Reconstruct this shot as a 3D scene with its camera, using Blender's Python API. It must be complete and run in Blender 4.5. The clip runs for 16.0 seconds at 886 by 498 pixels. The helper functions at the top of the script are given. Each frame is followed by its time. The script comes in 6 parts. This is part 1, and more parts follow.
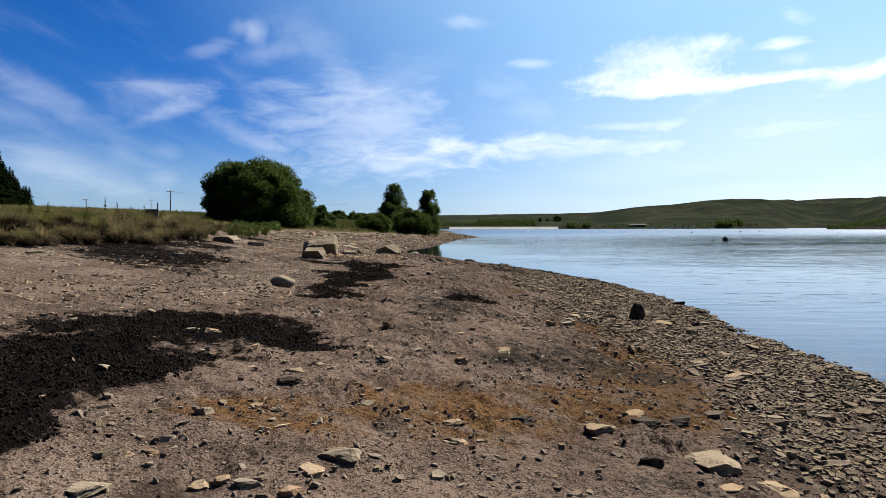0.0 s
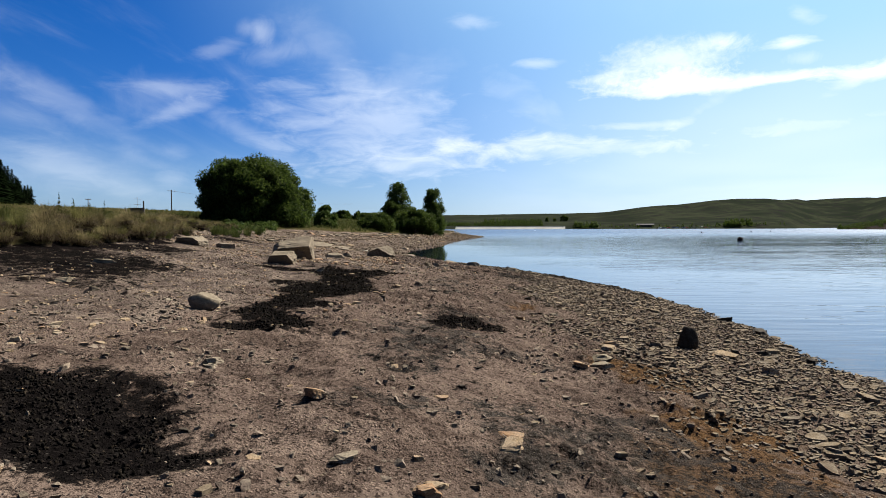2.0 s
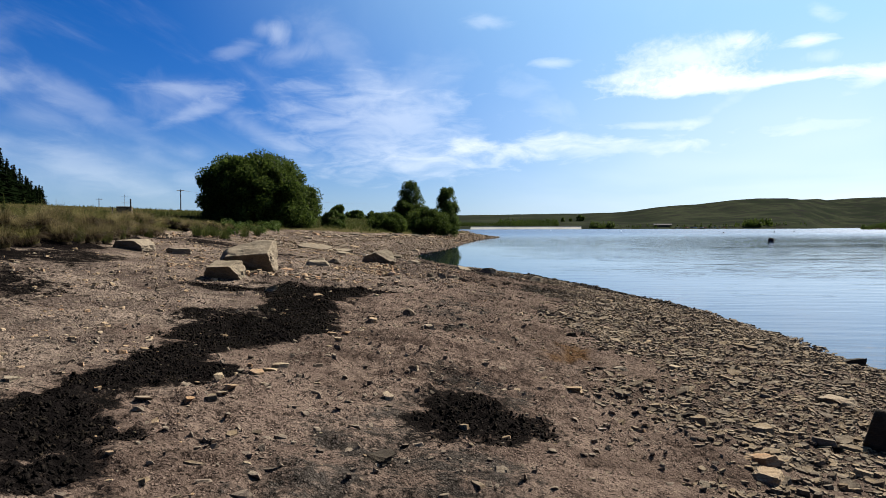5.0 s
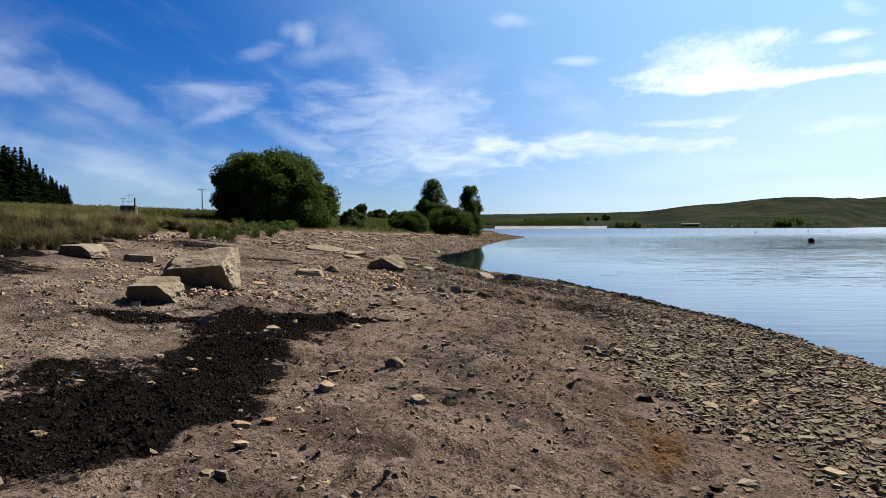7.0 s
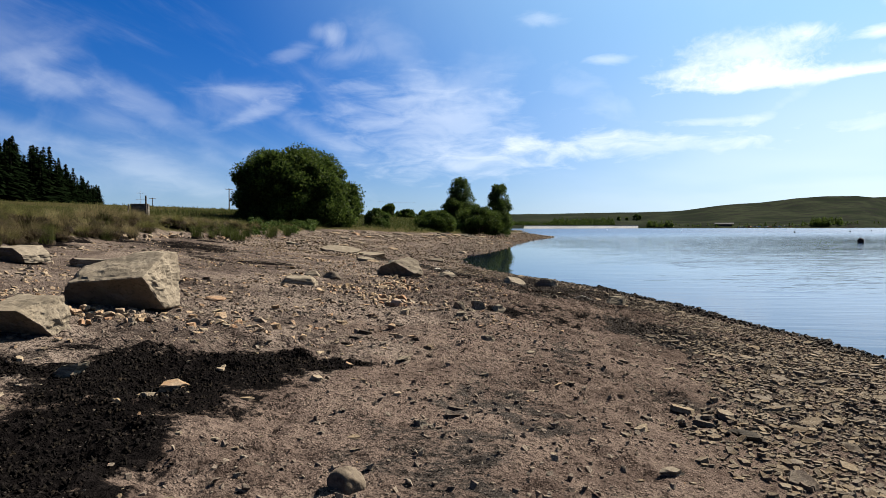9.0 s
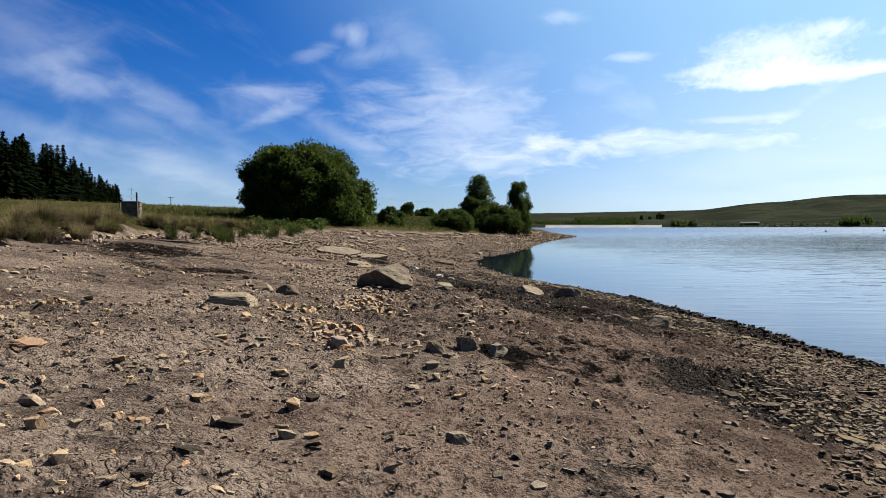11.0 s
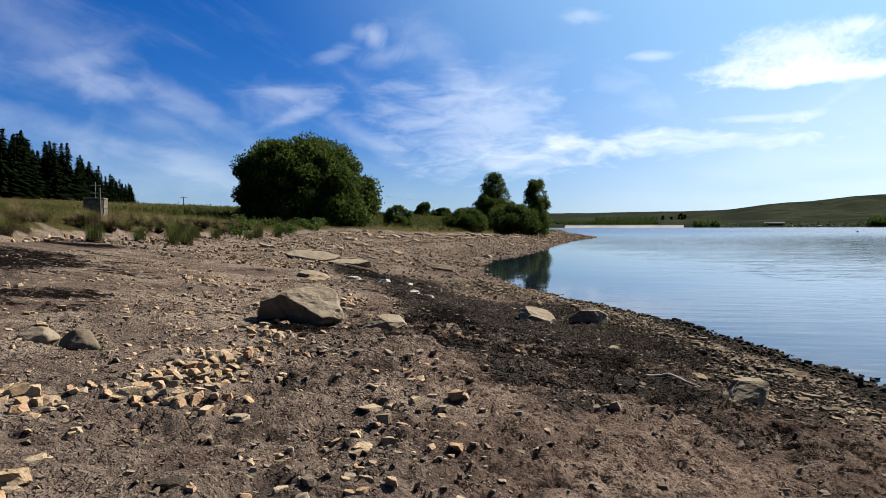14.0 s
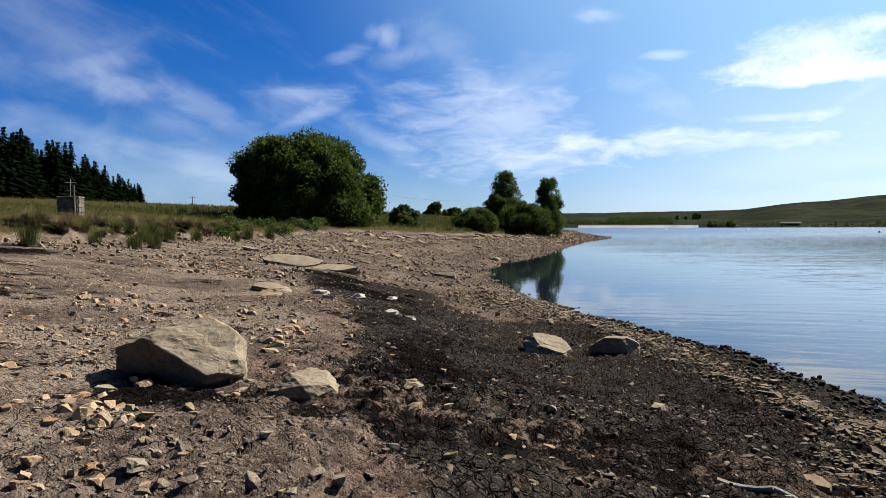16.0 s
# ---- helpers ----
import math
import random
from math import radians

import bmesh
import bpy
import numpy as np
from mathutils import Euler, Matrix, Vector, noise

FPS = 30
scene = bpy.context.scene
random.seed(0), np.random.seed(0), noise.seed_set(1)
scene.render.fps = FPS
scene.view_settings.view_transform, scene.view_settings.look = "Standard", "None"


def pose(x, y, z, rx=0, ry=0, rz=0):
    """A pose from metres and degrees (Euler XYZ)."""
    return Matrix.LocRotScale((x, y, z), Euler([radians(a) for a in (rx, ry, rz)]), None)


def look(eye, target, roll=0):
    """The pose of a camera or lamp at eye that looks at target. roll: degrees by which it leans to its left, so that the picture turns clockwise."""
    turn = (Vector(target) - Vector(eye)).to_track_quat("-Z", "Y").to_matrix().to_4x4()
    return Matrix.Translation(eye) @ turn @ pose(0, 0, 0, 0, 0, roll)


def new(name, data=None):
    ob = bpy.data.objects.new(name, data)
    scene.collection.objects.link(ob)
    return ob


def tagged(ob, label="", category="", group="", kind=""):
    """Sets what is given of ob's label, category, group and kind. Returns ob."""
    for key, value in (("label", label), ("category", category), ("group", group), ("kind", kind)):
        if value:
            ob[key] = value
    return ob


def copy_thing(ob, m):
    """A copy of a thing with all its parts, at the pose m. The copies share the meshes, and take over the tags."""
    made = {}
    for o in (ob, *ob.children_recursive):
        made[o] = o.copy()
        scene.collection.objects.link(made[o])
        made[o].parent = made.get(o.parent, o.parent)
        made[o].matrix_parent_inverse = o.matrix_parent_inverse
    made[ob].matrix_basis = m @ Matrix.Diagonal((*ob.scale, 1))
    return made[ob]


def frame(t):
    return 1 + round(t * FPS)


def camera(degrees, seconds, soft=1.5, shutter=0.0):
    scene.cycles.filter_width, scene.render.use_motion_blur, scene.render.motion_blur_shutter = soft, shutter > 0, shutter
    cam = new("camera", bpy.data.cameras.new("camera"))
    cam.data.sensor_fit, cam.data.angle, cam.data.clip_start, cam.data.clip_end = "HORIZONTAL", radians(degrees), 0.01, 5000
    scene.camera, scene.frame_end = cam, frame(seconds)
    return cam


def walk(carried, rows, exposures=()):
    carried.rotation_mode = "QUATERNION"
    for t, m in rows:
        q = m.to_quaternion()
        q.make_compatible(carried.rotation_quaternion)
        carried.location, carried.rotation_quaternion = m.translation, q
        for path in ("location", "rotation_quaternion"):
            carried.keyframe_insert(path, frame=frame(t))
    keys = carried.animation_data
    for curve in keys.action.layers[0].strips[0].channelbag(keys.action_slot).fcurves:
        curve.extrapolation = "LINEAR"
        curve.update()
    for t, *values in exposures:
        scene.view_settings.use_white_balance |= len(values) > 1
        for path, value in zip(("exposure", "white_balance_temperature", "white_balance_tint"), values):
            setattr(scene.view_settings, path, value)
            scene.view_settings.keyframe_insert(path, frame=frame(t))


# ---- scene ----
LENS = 66.0
cam = camera(LENS, 16.0, soft=0.5)
# seconds, eye, yaw to the left and pitch in degrees
PATH = [
    (0, 0.084, -0.985, 2.238, 0.54, -1.78),
    (0.5, 0.189, -0.062, 2.241, 0.8, -1.77),
    (1, 0.225, 0.799, 2.309, 0.95, -1.8),
    (1.5, 0.308, 1.615, 2.266, 1.06, -1.79),
    (2, 0.346, 2.459, 2.224, 1.09, -1.78),
    (2.5, 0.343, 3.207, 2.299, 1.15, -1.78),
    (3, 0.362, 4.013, 2.296, 1.17, -1.8),
    (3.5, 0.384, 4.782, 2.227, 1.4, -1.76),
    (4, 0.409, 5.614, 2.212, 1.66, -1.76),
    (6.5, 0.477, 9.696, 2.297, 3.81, -1.81),
    (7, 0.491, 10.595, 2.302, 4.39, -1.83),
    (7.5, 0.447, 11.417, 2.275, 5.19, -1.82),
    (8, 0.404, 12.125, 2.304, 5.86, -1.82),
    (8.5, 0.393, 12.938, 2.305, 6.35, -1.84),
    (9, 0.419, 13.666, 2.262, 6.81, -1.83),
    (11.5, 0.568, 18.286, 2.262, 9.04, -1.91),
    (12, 0.645, 19.171, 2.281, 9.5, -1.9),
    (12.5, 0.715, 20.027, 2.244, 9.88, -1.9),
    (13, 0.723, 20.859, 2.227, 10.11, -1.86),
    (13.5, 0.679, 21.736, 2.269, 10.2, -1.85),
    (14, 0.671, 22.691, 2.237, 10.2, -1.88),
    (14.5, 0.665, 23.524, 2.213, 10.29, -1.84),
    (15, 0.669, 24.296, 2.24, 10.38, -1.86),
    (15.5, 0.664, 25.079, 2.298, 10.52, -1.88),
    (16, 0.57, 25.971, 2.274, 11.25, -1.88),
]
LEAN = -0.15
walk(cam, [(t, pose(x, y, z, 90 + pitch, 0, yaw) @ pose(0, 0, 0, 0, 0, LEAN)) for t, x, y, z, yaw, pitch in PATH])

# ---------------------------------------------------------------- light
SUN_AZ, SUN_EL = radians(45), radians(42)     # azimuth from ahead (+y) to the right (+x)
sun = new("sun", bpy.data.lights.new("sun", "SUN"))
sun.data.energy, sun.data.angle, sun.data.color = 4.6, radians(0.55), (1.0, 0.915, 0.80)
sun.matrix_world = look((0, 0, 0), (-math.sin(SUN_AZ) * math.cos(SUN_EL), -math.cos(SUN_AZ) * math.cos(SUN_EL), -math.sin(SUN_EL)))
tagged(sun, "warm afternoon sun", "sun")


class Nodes:
    """Short names for building a node tree."""

    def __init__(self, tree):
        self.tree = tree
        tree.nodes.clear()

    def add(self, kind, **inputs):
        n = self.tree.nodes.new(kind)
        for k, v in inputs.items():
            self.put(n.inputs[int(k[1:])] if k[0] == "i" and k[1:].isdigit() else n.inputs[k.replace("_", " ")], v)
        return n

    def put(self, socket, v):
        if isinstance(v, bpy.types.NodeSocket):
            self.tree.links.new(v, socket)
        else:
            socket.default_value = v

    def math(self, op, a, b=0.0, c=0.0, clamp=False):
        n = self.tree.nodes.new("ShaderNodeMath")
        n.operation, n.use_clamp = op, clamp
        for s, v in zip(n.inputs, (a, b, c)):
            self.put(s, v)
        return n.outputs[0]

    def mix(self, f, a, b, kind="MIX"):
        n = self.tree.nodes.new("ShaderNodeMix")
        n.data_type, n.blend_type = "RGBA", kind
        self.put(n.inputs[0], f)
        self.put(n.inputs[6], (*a, 1) if isinstance(a, tuple) and len(a) == 3 else a)
        self.put(n.inputs[7], (*b, 1) if isinstance(b, tuple) and len(b) == 3 else b)
        return n.outputs[2]

    def ramp(self, f, lo, hi, a=0.0, b=1.0):
        n = self.tree.nodes.new("ShaderNodeMapRange")
        n.interpolation_type = "SMOOTHSTEP"
        for s, v in zip(n.inputs, (f, lo, hi, a, b)):
            self.put(s, v)
        return n.outputs[0]

    def noise(self, vector, scale, detail=4.0, rough=0.55, distort=0.0):
        n = self.add("ShaderNodeTexNoise", Vector=vector, Scale=scale, Detail=detail, Roughness=rough, Distortion=distort)
        return n.outputs["Fac"]

    def mapped(self, vector, scale=(1, 1, 1), turn=(0, 0, 0)):
        n = self.add("ShaderNodeMapping", Vector=vector, Scale=scale, Rotation=turn)
        return n.outputs[0]


def make_sky():
    world = bpy.data.worlds.new("sky")
    scene.world = world
    world.use_nodes = True
    N = Nodes(world.node_tree)
    sky = N.add("ShaderNodeTexSky")
    sky.sky_type, sky.sun_disc = "NISHITA", False
    sky.sun_elevation, sky.sun_rotation = SUN_EL, SUN_AZ
    sky.altitude, sky.air_density, sky.dust_density, sky.ozone_density = 350, 1.0, 0.6, 3.0
    way = N.add("ShaderNodeTexCoord").outputs["Generated"]
    sep = N.add("ShaderNodeSeparateXYZ", Vector=way)
    X, Y, Z = sep.outputs
    az = N.math("MULTIPLY", N.math("ARCTAN2", X, Y), 57.2958)
    el = N.math("MULTIPLY", N.math("ARCSINE", Z), 57.2958)
    flat = N.math("ADD", N.math("MAXIMUM", Z, 0.0), 0.10)
    plane = N.add("ShaderNodeCombineXYZ", X=N.math("DIVIDE", X, flat), Y=N.math("DIVIDE", Y, flat), Z=0.0).outputs[0]
    toward = N.add("ShaderNodeVectorMath", i0=way, i1=(math.sin(SUN_AZ) * math.cos(SUN_EL), math.cos(SUN_AZ) * math.cos(SUN_EL), math.sin(SUN_EL)))
    toward.operation = "DOT_PRODUCT"
    # thin cirrus streaks over the whole sky
    streak = N.noise(N.mapped(plane, (1.5, 0.42, 1), (0, 0, radians(58))), 1.2, 6, 0.60, 0.9)
    broad = N.noise(N.mapped(plane, (0.5, 0.35, 1), (0, 0, radians(30))), 1.0, 3, 0.5, 0.3)
    fine = N.noise(N.mapped(plane, (5, 1.6, 1), (0, 0, radians(50))), 1.6, 7, 0.65, 0.6)
    veil = N.math("MULTIPLY", N.ramp(streak, 0.45, 0.80), N.ramp(broad, 0.38, 0.62))
    veil = N.math("MULTIPLY", veil, N.ramp(fine, 0.2, 0.75, 0.35, 1.0))
    veil = N.math("MULTIPLY", veil, N.ramp(toward.outputs["Value"], -0.5, 0.35, 0.015, 0.11))
    angles = N.add("ShaderNodeCombineXYZ", X=az, Y=el, Z=0.0).outputs[0]
    grain = N.noise(angles, 0.32, 7, 0.62, 0.8)
    flock = N.math("ADD", N.math("MULTIPLY", grain, 0.55), N.math("MULTIPLY", N.noise(N.mapped(angles, (1, 1.7, 1), (0, 0, radians(-18))), 1.25, 5, 0.65, 0.6), 0.45))
    soft_tex = N.noise(N.mapped(angles, (0.7, 1.1, 1), (0, 0, radians(28))), 0.34, 6, 0.56, 0.4)
    wisp = N.noise(N.mapped(angles, (0.5, 1.6, 1)), 0.5, 6, 0.6, 0.5)

    def cloud(total, a, e, w, h, lean, weight, texture):
        """A wispy cloud at azimuth a, elevation e, half sizes w and h in degrees."""
        c, s = math.cos(radians(lean)), math.sin(radians(lean))
        da, de = N.math("SUBTRACT", az, a), N.math("SUBTRACT", el, e)
        u = N.math("DIVIDE", N.math("ADD", N.math("MULTIPLY", da, c), N.math("MULTIPLY", de, s)), w)
        v = N.math("DIVIDE", N.math("SUBTRACT", N.math("MULTIPLY", de, c), N.math("MULTIPLY", da, s)), h)
        r = N.math("SQRT", N.math("ADD", N.math("MULTIPLY", u, u), N.math("MULTIPLY", v, v)))
        r = N.math("ADD", r, N.math("MULTIPLY", N.math("SUBTRACT", texture, 0.5), 2.4))
        m = N.math("MULTIPLY", N.ramp(r, 1.45, -0.10), weight)
        return N.math("ADD", total, N.math("MULTIPLY", m, N.math("SUBTRACT", 1.0, total)))

    total = veil
    left = ((-22.4, 10.8, 4.2, 0.7, 2, 0.34, wisp), (-21.4, 9.4, 3.4, 0.6, 22, 0.36, wisp), (-23.6, 9.9, 3.0, 1.7, 8, 0.15, grain),
            (-15.8, 15.4, 0.9, 0.9, 60, 0.42, grain), (-17.0, 15.6, 0.9, 0.6, 20, 0.24, grain), (-19.1, 14.0, 2.4, 0.6, 22, 0.24, wisp),
            (-14.7, 13.9, 2.4, 0.8, 14, 0.26, grain), (-30.4, 9.5, 6.4, 1.1, -29, 0.22, soft_tex), (-36.1, 10.4, 2.9, 1.1, -6, 0.26, soft_tex),
            (-41.0, 13.2, 7.0, 3.2, -12, 0.17, soft_tex), (-38.6, 11.8, 3.4, 0.8, 14, 0.20, wisp), (-39.3, 7.0, 5.6, 1.3, -9, 0.26, soft_tex),
            (-33.6, 8.0, 3.4, 1.0, -4, 0.16, soft_tex), (-29.6, 4.5, 5.0, 1.1, -18, 0.27, wisp), (-31.0, 4.2, 9.0, 2.0, -8, 0.16, soft_tex),
            (-16.8, 7.4, 5.0, 0.9, -28, 0.27, soft_tex), (-22.7, 5.9, 1.2, 0.6, 0, 0.17, wisp), (-22.9, 3.8, 1.2, 0.6, -4, 0.20, wisp), (-25.0, 5.4, 2.6, 0.5, -20, 0.13, wisp))
    right = ((17.2, 13.0, 5.4, 1.5, 2, 0.62, flock), (17.0, 11.3, 5.4, 1.0, 1, 0.95, flock), (22.5, 10.9, 9.5, 0.55, 2, 0.95, wisp), (20.9, 14.0, 1.9, 0.6, 0, 0.7, grain),
            (31.8, 11.0, 3.6, 0.8, 14, 0.85, wisp), (12.6, 11.8, 3.0, 0.7, 8, 0.45, wisp), (26.5, 15.3, 1.2, 0.6, -20, 0.36, wisp), (25.6, 13.4, 1.6, 0.45, 2, 0.7, wisp),
            (26.7, 12.2, 1.7, 0.7, 0, 0.35, grain), (27.2, 11.3, 1.1, 0.3, 0, 0.5, wisp), (1.3, 16.6, 1.7, 0.6, 0, 0.26, wisp), (6.8, 13.3, 1.8, 0.4, 0, 0.36, wisp),
            (-6.6, 8.2, 8.5, 3.6, -4, 0.36, wisp), (-9.6, 13.2, 6.5, 1.8, -42, 0.15, soft_tex), (-4.6, 11.6, 5.0, 1.8, 20, 0.12, soft_tex), (-3.0, 5.4, 7.0, 1.6, 4, 0.30, wisp),
            (11.0, 6.3, 11.0, 1.2, 1, 0.45, wisp), (6.0, 7.0, 6.0, 0.7, 2, 0.42, wisp), (15.2, 8.1, 4.4, 0.5, 0, 0.45, wisp), (26.5, 7.4, 10.0, 0.9, 5, 0.45, wisp),
            (19.5, 9.0, 5.0, 1.0, 32, 0.34, soft_tex), (27.0, 9.0, 6.0, 0.8, 22, 0.30, soft_tex), (7.0, 9.5, 5.0, 1.6, -30, 0.22, soft_tex))
    for a, e, w, h, lean, weight, tex in left:
        total = cloud(total, a, e, w, h, lean, 0.56 * weight, tex)
    for a, e, w, h, lean, weight, tex in right:
        total = cloud(total, a, e, w, h, lean, weight if weight > 0.4 else 0.92 * weight, tex)
    soft = N.math("MULTIPLY", N.ramp(az, -14.0, 34.0), N.ramp(el, 17.0, 3.0))
    total = N.math("MAXIMUM", total, N.math("MULTIPLY", soft, N.ramp(broad, 0.25, 0.7, 0.30, 0.55)))
    haze = N.math("MULTIPLY", N.ramp(el, 9.0, -1.0, 0.0, 0.34), N.ramp(toward.outputs["Value"], -0.8, 0.12, 0.2, 1.0))
    deep = N.add("ShaderNodeHueSaturation", Saturation=1.17, Value=1.0, Color=N.mix(1.0, sky.outputs[0], (0.325, 0.430, 0.690), "MULTIPLY")).outputs[0]
    glow = N.ramp(toward.outputs["Value"], 0.40, 0.98, 0.0, 0.72)
    # the sky deepens overhead and away from the sun
    depth = N.math("MULTIPLY", N.ramp(toward.outputs["Value"], -0.8, 0.12, 0.12, 1.0), N.ramp(el, 22.0, 65.0, 1.0, 0.32))
    deep = N.mix(1.0, deep, N.add("ShaderNodeCombineColor", i0=depth, i1=depth, i2=depth).outputs[0], "MULTIPLY")
    deep = N.mix(glow, deep, (4.40, 7.15, 8.90))
    lit = N.mix(haze, deep, (4.53, 6.28, 7.74))
    colour = N.mix(total, lit, (8.33, 8.74, 9.03))
    back = N.add("ShaderNodeBackground", Color=colour, Strength=SKY)
    N.tree.links.new(back.outputs[0], N.add("ShaderNodeOutputWorld").inputs[0])


SKY = 0.0375
make_sky()
scene.view_settings.exposure = 1.968

# ---------------------------------------------------------------- the lie of the land


def curve(v, table):
    return np.interp(v, [a for a, b in table], [b for a, b in table])


def smooth(t):
    t = np.clip(t, 0, 1)
    return t * t * (3 - 2 * t)


def lattice(ix, iy, seed):
    h = (ix.astype(np.int64) * 374761393 + iy.astype(np.int64) * 668265263 + seed * 982451653) & 0xFFFFFFFF
    h = ((h ^ (h >> 13)) * 1274126177) & 0xFFFFFFFF
    return ((h ^ (h >> 16)) & 0xFFFF) / 65535.0


def vnoise(x, y, seed=0):
    """Value noise in -1..1."""
    x, y = np.asarray(x, float), np.asarray(y, float)
    ix, iy = np.floor(x), np.floor(y)
    fx, fy = smooth(x - ix), smooth(y - iy)
    a, b = lattice(ix, iy, seed), lattice(ix + 1, iy, seed)
    c, d = lattice(ix, iy + 1, seed), lattice(ix + 1, iy + 1, seed)
    return 2 * ((a + (b - a) * fx) * (1 - fy) + (c + (d - c) * fx) * fy) - 1


def fbm(x, y, octaves=4, seed=0, gain=0.5):
    total, amp = 0.0, 1.0
    for k in range(octaves):
        total = total + amp * vnoise(x * 2 ** k + 17.3 * k, y * 2 ** k - 9.1 * k, seed + k)
        amp *= gain
    return total


# x of the waterline and of the foot of the grass bank, by y
SHORE = ((-400, 60), (-60, 2), (-20, 4.6), (0, 5.9), (9, 6.2), (13, 6.4), (17, 6.8), (21, 6.9), (25, 6.5), (28, 6.1), (31, 5.4), (35, 4.5),
         (38, 3.6), (41, 2.2), (44, 0.7), (47, -0.5), (51, -2.0), (56, -3.3), (62, -4.0), (68, -3.8), (76, -2.4), (88, -1.4),
         (100, -0.8), (130, 1.5), (155, 6.0), (165, 7.0), (175, 3.0), (200, 0.0), (400, -10), (1000, -60), (1400, -400))
BANK = ((-400, 10), (-40, -16), (0, -12), (10, -11), (16, -10), (20, -9.3), (25, -9.2), (32, -11), (42, -15), (51, -17.2), (60, -18.3), (70, -19.5),
        (80, -19.5), (88, -16), (96, -13.5), (110, -11), (130, -7), (150, -2), (165, 1.0), (200, -8), (400, -20), (1000, -80), (1400, -450))
# far hills: azimuth and slope of the skyline
SKYLINE = ((-40, 0.016), (-0.7, 0.0186), (7.2, 0.020), (11.9, 0.0206), (14.1, 0.026), (15.9, 0.0306), (18.5, 0.0325), (20.6, 0.036),
           (22.7, 0.037), (26.5, 0.0366), (29.4, 0.0355), (32.5, 0.0379), (45, 0.042), (70, 0.036), (100, 0.03))


def shore_x(y):
    return curve(y, SHORE) + 0.16 * vnoise(y * 0.8, 0 * y, 5) + 0.07 * vnoise(y * 2.7, 0 * y, 6)


def bank_x(y):
    return curve(y, BANK) + 0.7 * vnoise(y * 0.22, 0 * y, 7) + 0.35 * vnoise(y * 0.7, 0 * y, 8)


def height(x, y):
    """The ground's height over the water, without the small roughness."""
    x, y = np.asarray(x, float), np.asarray(y, float)
    d = shore_x(y) - x
    z = curve(d, ((-300, -8), (-30, -2.5), (-3, -0.45), (0, 0), (2.8, 0.36), (4.5, 0.62), (6.6, 1.0), (9, 1.18), (11, 1.34), (13.5, 1.60), (16, 1.84), (18.5, 1.95), (30, 2.3), (4000, 3)))
    z = z + 0.14 * np.exp(-((x + 3.9) ** 2 + (y - 19.8) ** 2) / 5.0) - 0.5 * curve(y, ((11, 0), (18, 0.11), (23, 0.12), (28, 0.22))) * smooth((d - 5.5) / 3) * (1 - smooth((d - 12) / 4))
    z = z - 0.22 * smooth((y - 31) / 4) * (1 - smooth((y - 46) / 8)) * smooth((d - 1.5) / 2) * (1 - smooth((d - 5.5) / 2.5))
    s = bank_x(y) - x
    near = np.hypot(x, y)
    scar = 0.10 * smooth((y - 34) / 4) * (1 - smooth((y - 64) / 8))
    z = z + np.where(s > 0, scar * (smooth(s / 0.55) - smooth(s / 12)) + 0.36 * smooth(s / 0.7) + curve(s, ((0, 0), (8, 0.30), (20, 1.25), (40, 2.65), (90, 4.3), (300, 7.6), (4000, 40))), 0)
    # far shore and moors
    az = np.degrees(np.arctan2(x, y))
    rim = curve(az, ((-180, 4000), (-9, 4000), (-6, 1060), (9.6, 1060), (9.8, 985), (25.5, 1000), (27.5, 1500), (31, 1500), (34, 800), (90, 700), (150, 500), (180, 500)))
    crest = rim + 1150
    up = smooth((near - rim - 25) / 1130.0)
    rise = curve(az, SKYLINE) * crest
    gully = 1 - 0.30 * np.abs(fbm(az * 0.34, near / 420.0, 3, 31)) * smooth((az - 11) / 4)
    moor = 1.5 + rise * (0.10 * smooth((near - rim) / 120.0) + 0.9 * up ** 1.1 * np.where(up < 0.97, gully, 1)) + 2.0 * fbm(x / 90, y / 90, 3, 12)
    far = smooth((near - rim + 12) / 24.0)
    z = np.where(far > 0, np.where(d < 25, z * (1 - far) + moor * far, np.maximum(z, moor * far)), z)
    # low dark headland across the water
    ridge = 17 * smooth((az - 28.3) / 9) * smooth((near - 640) / 60) * smooth((960 - near) / 120)
    return np.where(ridge > 0.02, np.maximum(z, ridge - 0.5), z)


# width of the slate belt along the water, by y
BELT = ((-5, 4.2), (5, 3.6), (12, 4.2), (15, 4.8), (18, 5.5), (20, 5.2), (22, 4.5), (25, 3.7), (29, 2.9), (34, 2.4), (40, 2.2))


def cells(x, y, size, seed):
    """Jittered cells: for each place the gap to the nearest cell border, and the cell's height and lean."""
    u = x / size + 0.35 * vnoise(x / size * 1.7, y / size * 1.7, seed + 1)
    v = y / size + 0.35 * vnoise(x / size * 1.7, y / size * 1.7, seed + 2)
    iu, iv = np.floor(u), np.floor(v)
    f1, f2 = np.full(u.shape, 9.0), np.full(u.shape, 9.0)
    tall, lean = np.zeros(u.shape), np.zeros(u.shape)
    for a in (-1, 0, 1):
        for b in (-1, 0, 1):
            du, dv = iu + a + lattice(iu + a, iv + b, seed) - u, iv + b + lattice(iu + a, iv + b, seed + 7) - v
            r = np.hypot(du, dv)
            first = r < f1
            f2 = np.where(first, f1, np.minimum(f2, r))
            f1 = np.where(first, r, f1)
            k = lattice(iu + a, iv + b, seed + 13)
            tall = np.where(first, k, tall)
            lean = np.where(first, -du * (k - 0.3) - dv * (lattice(iu + a, iv + b, seed + 17) - 0.2), lean)
    return f2 - f1, tall, lean


